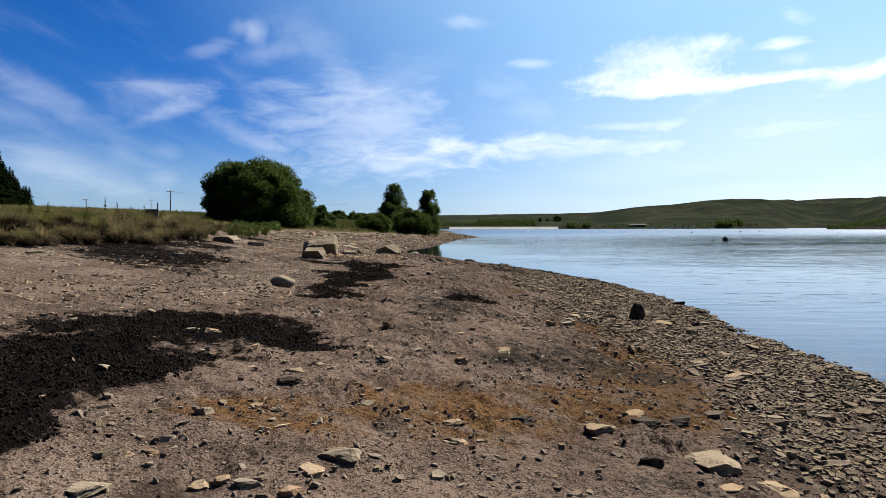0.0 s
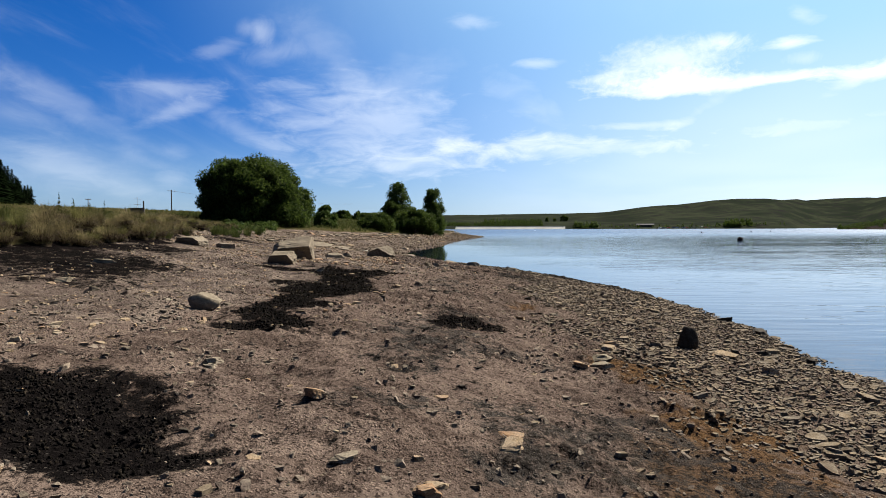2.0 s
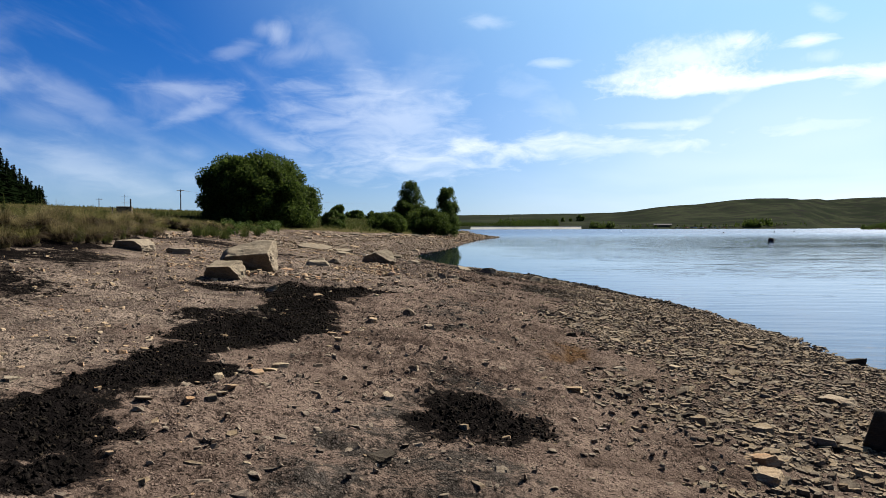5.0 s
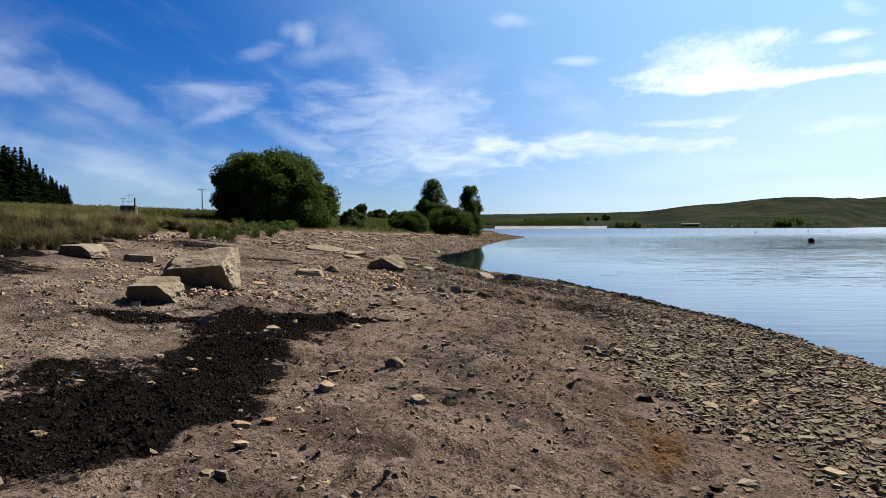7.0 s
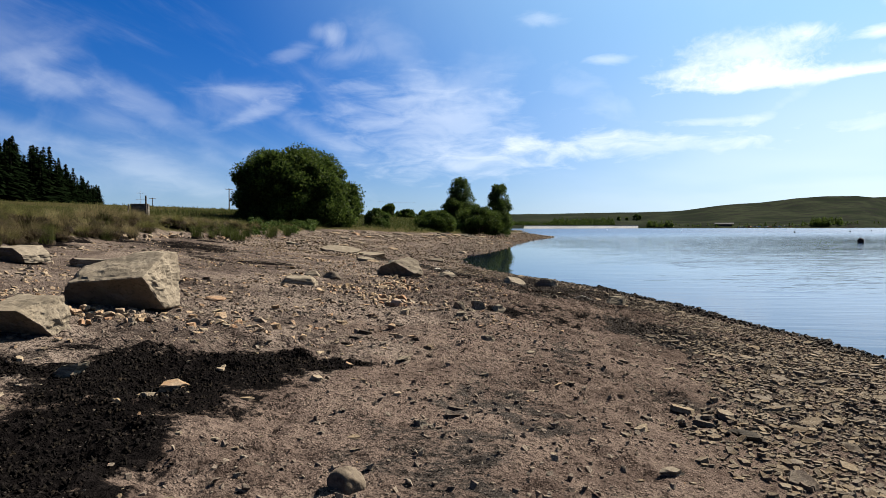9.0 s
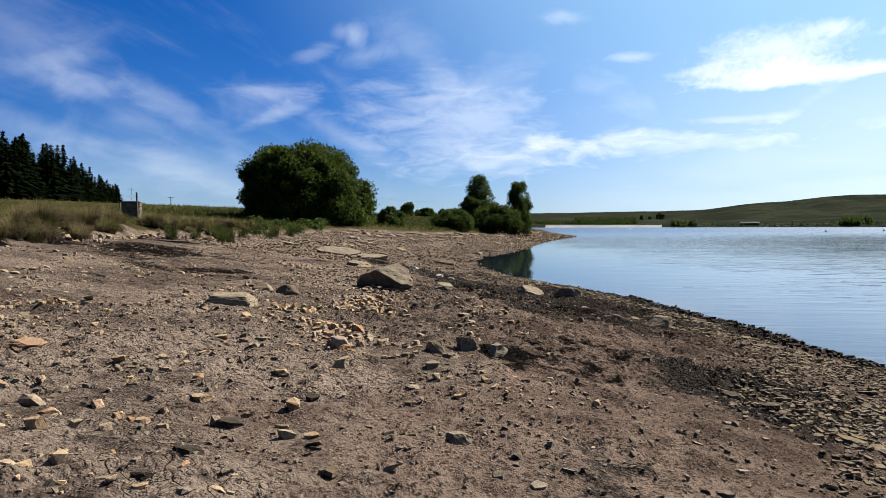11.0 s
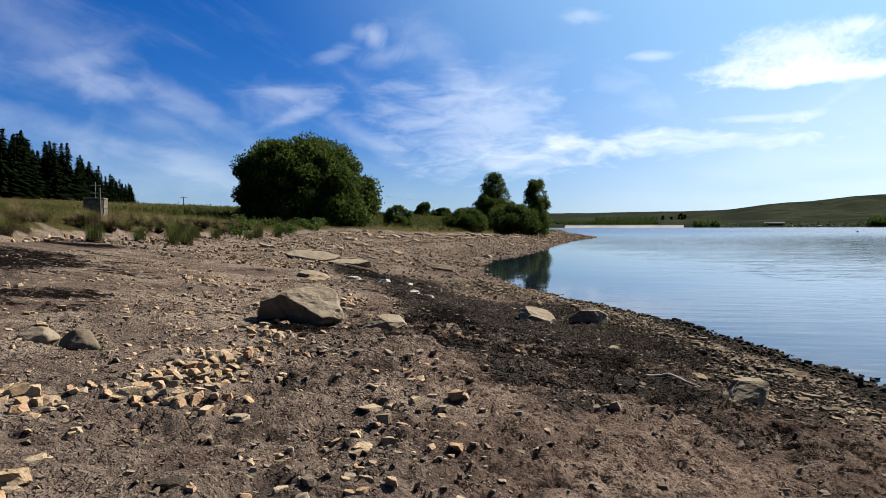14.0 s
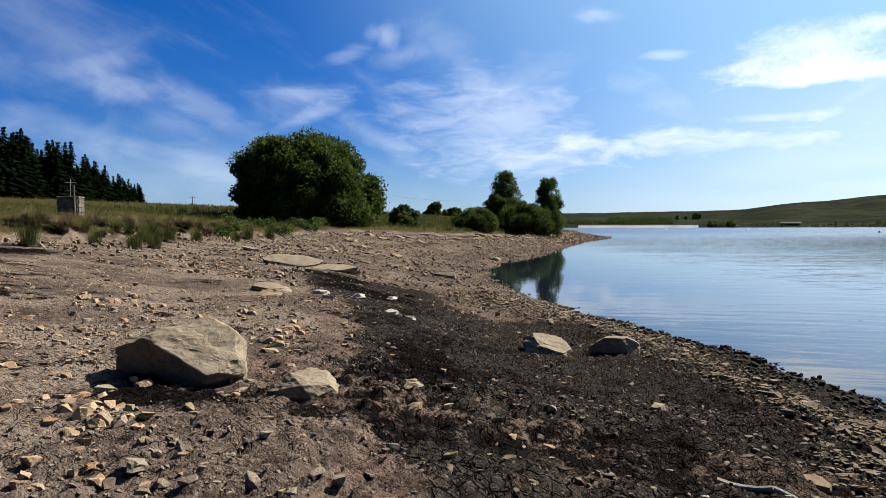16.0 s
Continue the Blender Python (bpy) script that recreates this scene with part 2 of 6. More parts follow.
def roughness_of(x, y):
    """Small roughness of the near ground: lumps, crumbs and broken crust."""
    x, y = np.asarray(x, float), np.asarray(y, float)
    d = shore_x(y) - x
    fade = smooth((150 - np.hypot(x, y - 20)) / 120) * smooth((d + 0.8) / 1.2)
    close = smooth((46 - y) / 8) * smooth((x + 9) / 4)
    lumps = 0.034 * fbm(x * 0.9, y * 0.9, 3, 40)
    broken = smooth((fbm(x * 0.7, y * 0.7, 3, 43) + 0.25) / 0.8)
    crumbly = smooth((fbm(x * 1.1, y * 1.1, 3, 53) + 0.45) / 0.8)
    crusted = smooth((y - 23) / 4) * (1 - smooth((y - 43) / 4)) * smooth((x + 3.0 - 0.1 * (y - 30)) / 1.5)
    g1, t1, _ = cells(x, y, 0.26, 60)
    g2, t2, _ = cells(x, y, 0.10, 61)
    swell = 0.036 * fbm(x * 3.1, y * 3.1, 3, 64)
    crumb = 0.020 * fbm(x * 7.0, y * 7.0, 2, 66, 0.7) + 0.036 * np.abs(vnoise(x * 11.0, y * 11.0, 68)) ** 1.5 * smooth((fbm(x * 2.0, y * 2.0, 2, 69) + 0.5) / 0.8)
    plates = 0.022 * t1 - 0.036 * (1 - smooth(g1 / 0.15)) + 0.012 * t2 - 0.018 * (1 - smooth(g2 / 0.2))
    clods = 0.030 * t2 ** 2.5 * smooth(g2 / 0.35)
    pits = -0.045 * smooth((vnoise(x * 2.6, y * 2.6, 48) - 0.62) / 0.3)
    fine = crusted * plates + (0.5 + 0.5 * np.maximum(broken, crusted)) * (swell + crumb) + broken * crumbly * clods
    belt = smooth((curve(y, BELT) - d) / 1.2)
    return fade * (lumps + pits + close * (1 - 0.8 * belt) * (fine - 0.016))


def ground_z(x, y):
    return height(x, y) + roughness_of(x, y)

# ---------------------------------------------------------------- materials


def material(name):
    m = bpy.data.materials.new(name)
    m.use_nodes = True
    N = Nodes(m.node_tree)
    out = N.add("ShaderNodeOutputMaterial")
    shader = N.add("ShaderNodeBsdfPrincipled")
    N.tree.links.new(shader.outputs[0], out.inputs[0])
    return m, N, shader


def bump(N, shader, h, strength, distance):
    b = N.add("ShaderNodeBump", Height=h, Strength=strength, Distance=distance)
    N.put(shader.inputs["Normal"], b.outputs[0])


def ground_material():
    m, N, s = material("shore_ground")
    pos = N.add("ShaderNodeNewGeometry").outputs["Position"]
    cover = {k: N.tree.nodes.new("ShaderNodeAttribute") for k in ("weed", "crust", "rust", "turf", "tan", "sand", "wet", "moor")}
    for k, n in cover.items():
        n.attribute_name = k
    cover = {k: n.outputs["Fac"] for k, n in cover.items()}
    n1, n2, n3 = N.noise(pos, 0.55, 5, 0.6), N.noise(pos, 4.5, 6, 0.65), N.noise(pos, 24, 5, 0.72)
    n4, n5 = N.noise(pos, 75, 3, 0.7), N.noise(pos, 1.7, 6, 0.68, 0.4)
    vor2 = N.add("ShaderNodeTexVoronoi", Vector=pos, Scale=46.0)
    cell2 = N.add("ShaderNodeSeparateColor", Color=vor2.outputs["Color"]).outputs[1]
    grit = N.math("MULTIPLY", N.ramp(vor2.outputs["Distance"], 0.50, 0.20), N.ramp(cell2, 0.62, 0.80))
    dark_grit = N.math("MULTIPLY", N.ramp(vor2.outputs["Distance"], 0.60, 0.30), N.ramp(cell2, 0.30, 0.18))
    # dried mud: pale crust, browner where it is crumbled, dark patches where it is damp
    mud = N.mix(N.ramp(n1, 0.35, 0.68), (0.0515, 0.0374, 0.0305), (0.0900, 0.0668, 0.0546))
    mud = N.mix(N.ramp(n5, 0.46, 0.60), mud, (0.1011, 0.0761, 0.0618))
    mud = N.mix(N.ramp(n5, 0.44, 0.34, 0.0, 0.8), mud, (0.0283, 0.0205, 0.0172))
    # dark specks stand in for small shadows between the crumbs
    mud = N.mix(N.math("MULTIPLY", N.ramp(n3, 0.50, 0.62), 0.85), mud, (0.0171, 0.0123, 0.0104))
    mud = N.mix(N.math("MULTIPLY", N.ramp(n4, 0.56, 0.70), 0.45), mud, (0.1415, 0.1089, 0.0875))
    mud = N.mix(N.math("MULTIPLY", grit, 0.4), mud, (0.1630, 0.1277, 0.1019))
    mud = N.mix(N.math("MULTIPLY", dark_grit, 0.8), mud, (0.0103, 0.0078, 0.0067))
    tan = N.mix(N.ramp(n2, 0.3, 0.7), (0.0463, 0.0346, 0.0294), (0.0866, 0.0678, 0.0561))
    tan = N.mix(N.ramp(n5, 0.47, 0.36, 0.0, 0.75), tan, (0.0247, 0.0182, 0.0154))
    tan = N.mix(N.math("MULTIPLY", grit, 0.7), tan, (0.1316, 0.1052, 0.0881))
    # painted crumb shadows again, as dark specks
    tan = N.mix(N.ramp(n3, 0.52, 0.66, 0.0, 0.9), tan, (0.0164, 0.0122, 0.0109))
    tan = N.mix(N.math("MULTIPLY", N.ramp(n1, 0.44, 0.60), N.ramp(n3, 0.62, 0.45)), tan, (0.1346, 0.1068, 0.0873))
    bed = N.add("ShaderNodeTexVoronoi", Vector=N.add("ShaderNodeVectorMath", i0=pos, i1=N.add("ShaderNodeVectorMath", i0=N.add("ShaderNodeTexNoise", Vector=pos, Scale=7.0).outputs["Color"], i1=(0.12, 0.12, 0.12)).outputs[0]).outputs[0], Scale=24.0)
    bed.inputs[0].links[0].from_node.inputs[1].links[0].from_node.operation = "MULTIPLY"
    shade = N.add("ShaderNodeSeparateColor", Color=bed.outputs["Color"]).outputs[0]
    pebble = N.math("MULTIPLY", N.ramp(bed.outputs["Distance"], 0.62, 0.30), N.ramp(n5, 0.34, 0.52, 0.35, 1.0))
    tan = N.mix(N.math("MULTIPLY", N.math("MULTIPLY", pebble, 0.45), N.ramp(shade, 0.55, 0.85)), tan, (0.1346, 0.1095, 0.0854))
    film = N.noise(pos, 2.3, 9, 0.72, 0.7)
    tan = N.mix(N.ramp(film, 0.53, 0.63, 0.0, 0.74), tan, (0.0242, 0.0202, 0.0184))
    edge = N.math("SUBTRACT", N.math("ADD", n2, N.math("MULTIPLY", n3, 0.7)), 0.85)

    def over(base, cov, colour, lo=0.36, hi=0.60, wobble=0.55):
        f = N.ramp(N.math("ADD", cov, N.math("MULTIPLY", edge, wobble)), lo, hi)
        return N.mix(f, base, colour), f
    col, _ = over(mud, cover["tan"], tan)
    rust = N.mix(N.ramp(n3, 0.42, 0.62), (0.0867, 0.0493, 0.0229), (0.0255, 0.0157, 0.0102))
    rust = N.mix(N.ramp(n5, 0.50, 0.62, 0.0, 0.8), rust, (0.0646, 0.0476, 0.0348))
    col, _ = over(col, cover["rust"], rust, 0.36, 0.80, 1.6)
    warped = N.add("ShaderNodeVectorMath", i0=pos, i1=N.add("ShaderNodeVectorMath", i0=N.add("ShaderNodeTexNoise", Vector=pos, Scale=5.0, Detail=4.0).outputs["Color"], i1=(0.10, 0.10, 0.10)).outputs[0]).outputs[0]
    warped.node.inputs[1].links[0].from_node.operation = "MULTIPLY"

    def cracked(size):
        v = N.tree.nodes.new("ShaderNodeTexVoronoi")
        v.feature = "DISTANCE_TO_EDGE"
        N.put(v.inputs["Vector"], warped)
        N.put(v.inputs["Scale"], size)
        return v.outputs["Distance"]
    wide_crack, fine_crack = cracked(5.0), cracked(14.0)
    crack = N.math("MAXIMUM", N.ramp(wide_crack, 0.045, 0.008), N.math("MULTIPLY", N.ramp(fine_crack, 0.10, 0.02), N.ramp(n5, 0.42, 0.58)))
    # the lower shore is loose mud and does not crack
    crack = N.math("MULTIPLY", crack, N.ramp(N.add("ShaderNodeSeparateXYZ", Vector=pos).outputs[1], 20.0, 24.0))
    tan_crack = N.math("MULTIPLY", N.math("MULTIPLY", N.ramp(wide_crack, 0.030, 0.006), N.ramp(n5, 0.46, 0.60)), N.ramp(cover["tan"], 0.45, 0.75, 0.0, 0.6))
    col = N.mix(tan_crack, col, (0.0150, 0.0120, 0.0100))
    crust = N.mix(N.ramp(n3, 0.42, 0.66), (0.0232, 0.0200, 0.0179), (0.0052, 0.0045, 0.0041))
    crust = N.mix(N.ramp(n5, 0.50, 0.60, 0.0, 0.55), crust, (0.0325, 0.0283, 0.0251))
    crust = N.mix(N.ramp(n5, 0.45, 0.36, 0.0, 0.8), crust, (0.0050, 0.0042, 0.0039))
    crust = N.mix(N.math("MULTIPLY", grit, 0.6), crust, (0.0610, 0.0549, 0.0477))
    crust = N.mix(N.math("MULTIPLY", N.ramp(n4, 0.50, 0.66), N.ramp(n2, 0.40, 0.62, 0.1, 0.8)), crust, (0.0680, 0.0600, 0.0540))
    crust = N.mix(crack, crust, (0.0030, 0.0026, 0.0024))
    col, crusty = over(col, cover["crust"], crust, 0.34, 0.62, 1.1)
    weed = N.mix(N.ramp(n3, 0.45, 0.70), (0.0028, 0.0024, 0.0024), (0.0095, 0.0080, 0.0076))
    weed = N.mix(N.math("MULTIPLY", grit, N.ramp(n5, 0.50, 0.66)), weed, (0.0500, 0.0430, 0.0380))
    col, weedy = over(col, cover["weed"], weed, 0.42, 0.66, 1.25)
    sandy = N.mix(N.ramp(n2, 0.35, 0.65), (0.1200, 0.1000, 0.0760), (0.0640, 0.0500, 0.0370))
    sandy = N.mix(N.ramp(n3, 0.56, 0.66, 0.0, 0.8), sandy, (0.0300, 0.0225, 0.0160))
    col, _ = over(col, cover["sand"], sandy, 0.30, 0.65, 1.1)
    soil = N.mix(N.ramp(n2, 0.3, 0.7), (0.0180, 0.0165, 0.0070), (0.0420, 0.0370, 0.0165))
    col, _ = over(col, cover["turf"], soil)
    # far moorland: grass, bracken and heather in big patches, greyed to paint in distance haze
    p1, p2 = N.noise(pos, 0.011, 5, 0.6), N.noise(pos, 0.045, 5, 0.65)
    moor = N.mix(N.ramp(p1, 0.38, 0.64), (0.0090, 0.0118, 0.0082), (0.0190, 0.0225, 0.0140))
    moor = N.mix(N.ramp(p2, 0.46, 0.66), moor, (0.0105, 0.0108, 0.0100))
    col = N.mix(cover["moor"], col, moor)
    wet = cover["wet"]
    col = N.mix(N.math("MULTIPLY", wet, 0.72), col, (0.0132, 0.0104, 0.0086))
    N.put(s.inputs["Base Color"], col)
    N.put(s.inputs["Roughness"], N.math("SUBTRACT", 0.96, N.ramp(wet, 0.75, 1.0, 0.0, 0.35)))
    N.put(s.inputs["Specular IOR Level"], N.ramp(wet, 0.75, 1.0, 0.0, 0.03))
    h = N.math("ADD", N.math("MULTIPLY", n3, 0.8), N.math("MULTIPLY", n2, 0.35))
    h = N.math("ADD", h, N.math("ADD", N.math("MULTIPLY", grit, 0.30), N.math("MULTIPLY", n4, 0.30)))
    h = N.math("ADD", h, N.math("MULTIPLY", N.math("MULTIPLY", pebble, 0.25), N.ramp(cover["tan"], 0.3, 0.7)))
    h = N.math("SUBTRACT", h, N.math("MAXIMUM", N.math("MULTIPLY", crack, crusty), tan_crack))
    bump(N, s, h, 1.0, 0.042)
    return m


def stone_material(name, colours, rough=0.85, scale=9.0):
    """Sandstone and slate: random tint by piece, bedding grain and stains."""
    m, N, s = material(name)
    geo = N.add("ShaderNodeNewGeometry")
    info = N.add("ShaderNodeObjectInfo")
    tex = N.add("ShaderNodeTexCoord").outputs["Object"]
    pos = geo.outputs["Position"]
    r = N.math("FRACT", N.math("ADD", geo.outputs["Random Per Island"], info.outputs["Random"]))
    ramp = N.tree.nodes.new("ShaderNodeValToRGB")
    ramp.color_ramp.interpolation = "LINEAR"
    while len(ramp.color_ramp.elements) < len(colours):
        ramp.color_ramp.elements.new(0.5)
    for j, (e, c) in enumerate(zip(ramp.color_ramp.elements, colours)):
        e.position, e.color = j / (len(colours) - 1), (*c, 1)
    N.put(ramp.inputs[0], r)
    n1, n2 = N.noise(pos, scale, 6, 0.65), N.noise(pos, scale * 7, 4, 0.7)
    bed = N.noise(N.mapped(tex, (1, 1, 9)), scale * 0.8, 4, 0.6)
    top = max(sum(c) for c in colours) / 3
    k = min(1.0, top / 0.085)
    col = N.mix(N.ramp(n1, 0.35, 0.70, 0.0, 0.55), ramp.outputs[0], (0.1901 * k, 0.1616 * k, 0.1236 * k))
    col = N.mix(N.ramp(n2, 0.48, 0.72, 0.0, 0.7), col, (0.0412 * k, 0.0348 * k, 0.0291 * k))
    col = N.mix(N.ramp(bed, 0.52, 0.70, 0.0, 0.14), col, (0.1267, 0.0950, 0.0634))
    N.put(s.inputs["Base Color"], col)
    N.put(s.inputs["Roughness"], rough)
    N.put(s.inputs["Specular IOR Level"], 0.01)
    bump(N, s, N.math("ADD", N.math("ADD", n1, N.math("MULTIPLY", n2, 0.45)), N.math("MULTIPLY", bed, 0.15)), 1.0, 0.016)
    return m


def leaf_material(name, dark, light, translucent=0.35, gloss=0.02):
    m, N, s = material(name)
    geo = N.add("ShaderNodeNewGeometry")
    r = geo.outputs["Random Per Island"]
    n = N.noise(geo.outputs["Position"], 0.9, 3)
    col = N.mix(r, dark, light)
    col = N.mix(N.ramp(n, 0.4, 0.7, 0.0, 0.45), col, dark)
    N.put(s.inputs["Base Color"], col)
    N.put(s.inputs["Roughness"], 0.55)
    N.put(s.inputs["Specular IOR Level"], gloss)
    t = N.add("ShaderNodeBsdfTranslucent", Color=col)
    mix = N.add("ShaderNodeMixShader", Fac=translucent)
    N.tree.links.new(s.outputs[0], mix.inputs[1])
    N.tree.links.new(t.outputs[0], mix.inputs[2])
    N.tree.links.new(mix.outputs[0], [x for x in N.tree.nodes if x.type == "OUTPUT_MATERIAL"][0].inputs[0])
    return m


def plain_material(name, a, b, rough=0.8, scale=6.0, metal=0.0, relief=0.3):
    m, N, s = material(name)
    tex = N.add("ShaderNodeTexCoord").outputs["Object"]
    n1, n2 = N.noise(tex, scale, 5, 0.6), N.noise(tex, scale * 8, 3, 0.6)
    col = N.mix(N.ramp(n1, 0.35, 0.65), a, b)
    col = N.mix(N.ramp(n2, 0.5, 0.7, 0, 0.4), col, tuple(0.5 * v for v in a))
    N.put(s.inputs["Base Color"], col)
    N.put(s.inputs["Roughness"], rough)
    N.put(s.inputs["Metallic"], metal)
    N.put(s.inputs["Specular IOR Level"], 0.5 if metal or rough < 0.5 else 0.06)
    bump(N, s, n2, relief, 0.01)
    return m


def water_material():
    m, N, s = material("lake_water")
    pos = N.add("ShaderNodeNewGeometry").outputs["Position"]
    small = N.noise(N.mapped(pos, (1.0, 2.4, 1), (0, 0, radians(24))), 1.7, 3, 0.5, 0.6)
    swell = N.noise(N.mapped(pos, (0.42, 1.7, 1), (0, 0, radians(-22))), 0.9, 2, 0.45, 0.3)
    wide = N.noise(N.mapped(pos, (0.30, 1.2, 1), (0, 0, radians(18))), 0.6, 3, 0.5)
    calm = N.noise(N.mapped(pos, (0.02, 0.09, 1), (0, 0, radians(10))), 1.0, 3, 0.5)
    h = N.math("ADD", N.math("MULTIPLY", small, N.ramp(calm, 0.35, 0.65, 0.05, 0.22)), N.math("MULTIPLY", wide, 0.45))
    h = N.math("ADD", h, N.math("MULTIPLY", swell, N.ramp(calm, 0.30, 0.62, 0.25, 0.9)))
    open_water = N.ramp(N.add("ShaderNodeSeparateXYZ", Vector=pos).outputs[0], -1.0, 12.0, 0.14, 1.0)
    h = N.math("MULTIPLY", h, open_water)
    # base colour carries blue sky reflection offshore, near black in the bay
    N.put(s.inputs["Base Color"], N.mix(open_water, (0.004, 0.006, 0.006), (0.010, 0.024, 0.058)))
    N.put(s.inputs["Roughness"], N.ramp(N.add("ShaderNodeSeparateXYZ", Vector=pos).outputs[1], 60.0, 320.0, 0.03, 0.26))
    N.put(s.inputs["IOR"], 1.333)
    bump(N, s, h, 0.30, 0.10)
    return m


GROUND = ground_material()
WATER = water_material()
SLATE = stone_material("shore_slate", ((0.0269, 0.0205, 0.0155), (0.0574, 0.0431, 0.0293), (0.0844, 0.0634, 0.0409), (0.1113, 0.0828, 0.0526), (0.0503, 0.0404, 0.0334), (0.0323, 0.0250, 0.0192)))
SAND = stone_material("warm_sandstone", ((0.1398, 0.0984, 0.0587), (0.1858, 0.1340, 0.0840), (0.1582, 0.0931, 0.0507), (0.2048, 0.1605, 0.1087), (0.1398, 0.1115, 0.0840)))
GRIT = stone_material("grey_gritstone", ((0.0941, 0.0788, 0.0575), (0.1231, 0.1023, 0.0749), (0.1089, 0.0925, 0.0722)), 0.9, 4.0)
DARKSTONE = stone_material("dark_wet_stone", ((0.0140, 0.0120, 0.0100), (0.0250, 0.0210, 0.0170), (0.0190, 0.0150, 0.0120)), 0.7)
LEAF = leaf_material("willow_leaf", (0.0090, 0.0170, 0.0030), (0.0620, 0.0900, 0.0190), 0.40)
LEAF_PALE = leaf_material("sallow_leaf", (0.0180, 0.0320, 0.0070), (0.0600, 0.0860, 0.0220), 0.40)
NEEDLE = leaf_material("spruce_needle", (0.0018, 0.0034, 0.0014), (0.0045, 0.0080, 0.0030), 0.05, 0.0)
STRAW = leaf_material("moor_grass", (0.0264, 0.0320, 0.0080), (0.1280, 0.1136, 0.0448), 0.45)
MEADOW = leaf_material("field_grass", (0.0208, 0.0264, 0.0068), (0.0840, 0.0816, 0.0272), 0.45)
RUSH = leaf_material("green_rush", (0.0136, 0.0200, 0.0052), (0.0624, 0.0704, 0.0216), 0.42)
SEDGE = leaf_material("dry_tussock", (0.0360, 0.0320, 0.0120), (0.1680, 0.1360, 0.0720), 0.45)
THATCH = leaf_material("dead_thatch", (0.0100, 0.0075, 0.0050), (0.0650, 0.0480, 0.0300), 0.25)
BARK = plain_material("bark", (0.0616, 0.0484, 0.0352), (0.1144, 0.0924, 0.0704), 0.9, 5)
TIMBER = plain_material("weathered_timber", (0.0528, 0.0440, 0.0370), (0.0968, 0.0836, 0.0704), 0.9, 4)
MASONRY = plain_material("lichened_masonry", (0.0480, 0.0440, 0.0370), (0.1100, 0.1000, 0.0820), 0.95, 5)
STEEL = plain_material("galvanised_steel", (0.3080, 0.3168, 0.3168), (0.3960, 0.4048, 0.4048), 0.5, 8, 0.8)
RUBBER = plain_material("dark_buoy", (0.012, 0.009, 0.008), (0.025, 0.017, 0.014), 0.9, 3)
PALE_FACE = plain_material("dam_facing", (0.2500, 0.2480, 0.2350), (0.3200, 0.3180, 0.3020), 0.9, 0.05)
WHITE = plain_material("white_paint", (0.72, 0.72, 0.70), (0.8, 0.8, 0.78), 0.6, 2)
SLATE_ROOF = plain_material("grey_roof", (0.04, 0.04, 0.045), (0.07, 0.07, 0.075), 0.8, 0.5)
ROOT = plain_material("peat_edge", (0.010, 0.0075, 0.005), (0.026, 0.019, 0.012), 1.0, 3)

# ---------------------------------------------------------------- mesh helpers


def from_arrays(name, verts, faces, mat, smooth_faces=False):
    """A mesh from numpy arrays; faces all have the same number of corners."""
    me = bpy.data.meshes.new(name)
    verts, faces = np.asarray(verts, np.float32), np.asarray(faces, np.int32)
    n = faces.shape[1]
    me.vertices.add(len(verts))
    me.vertices.foreach_set("co", verts.ravel())
    me.loops.add(faces.size)
    me.loops.foreach_set("vertex_index", faces.ravel())
    me.polygons.add(len(faces))
    me.polygons.foreach_set("loop_start", np.arange(0, faces.size, n, dtype=np.int32))
    me.polygons.foreach_set("use_smooth", np.full(len(faces), smooth_faces))
    me.update(calc_edges=True)
    me.materials.append(mat)
    return me


def part(name, bm, mat, parent=None, label=""):
    me = bpy.data.meshes.new(name)
    bm.to_mesh(me)
    bm.free()
    me.materials.append(mat)
    ob = new(name, me)
    ob.parent = parent
    return tagged(ob, label)


def box(bm, size, m=Matrix(), bevel=0.0):
    got = bmesh.ops.create_cube(bm, size=1, matrix=m @ Matrix.Diagonal((*size, 1)))
    if bevel:
        edges = list({e for v in got["verts"] for e in v.link_edges})
        bmesh.ops.bevel(bm, geom=edges, offset=bevel, segments=1, affect="EDGES")


def tube(bm, a, b, ra, rb, sides=7):
    a, b = Vector(a), Vector(b)
    if (b - a).length < 1e-4:
        return
    turn = (b - a).to_track_quat("Z", "Y").to_matrix().to_4x4()
    m = Matrix.Translation((a + b) / 2) @ turn
    bmesh.ops.create_cone(bm, cap_ends=True, segments=sides, radius1=ra, radius2=rb, depth=(b - a).length, matrix=m)


def stone_template(rng, flat, points=9, wide=0.8):
    """Convex chip of stone about one unit across, as arrays of triangles."""
    bm = bmesh.new()
    for k in range(points):
        a = 2 * math.pi * (k + rng.uniform(-0.3, 0.3)) / points
        r = rng.uniform(0.36, 0.52)
        bm.verts.new((r * math.cos(a), wide * r * math.sin(a), rng.choice((-0.5, 0.5)) * flat * rng.uniform(0.7, 1.1)))
    for k in range(4 if points > 5 else 2):
        a = rng.uniform(0, 6.28)
        bm.verts.new((0.3 * math.cos(a), 0.3 * wide * math.sin(a), 0.5 * flat * rng.uniform(0.8, 1.2)))
    bmesh.ops.convex_hull(bm, input=bm.verts)
    bmesh.ops.delete(bm, geom=[v for v in bm.verts if not v.link_faces], context="VERTS")
    bmesh.ops.triangulate(bm, faces=bm.faces)
    bm.verts.index_update()
    v = np.array([x.co[:] for x in bm.verts])
    f = np.array([[x.index for x in g.verts] for g in bm.faces])
    bm.free()
    return v, f


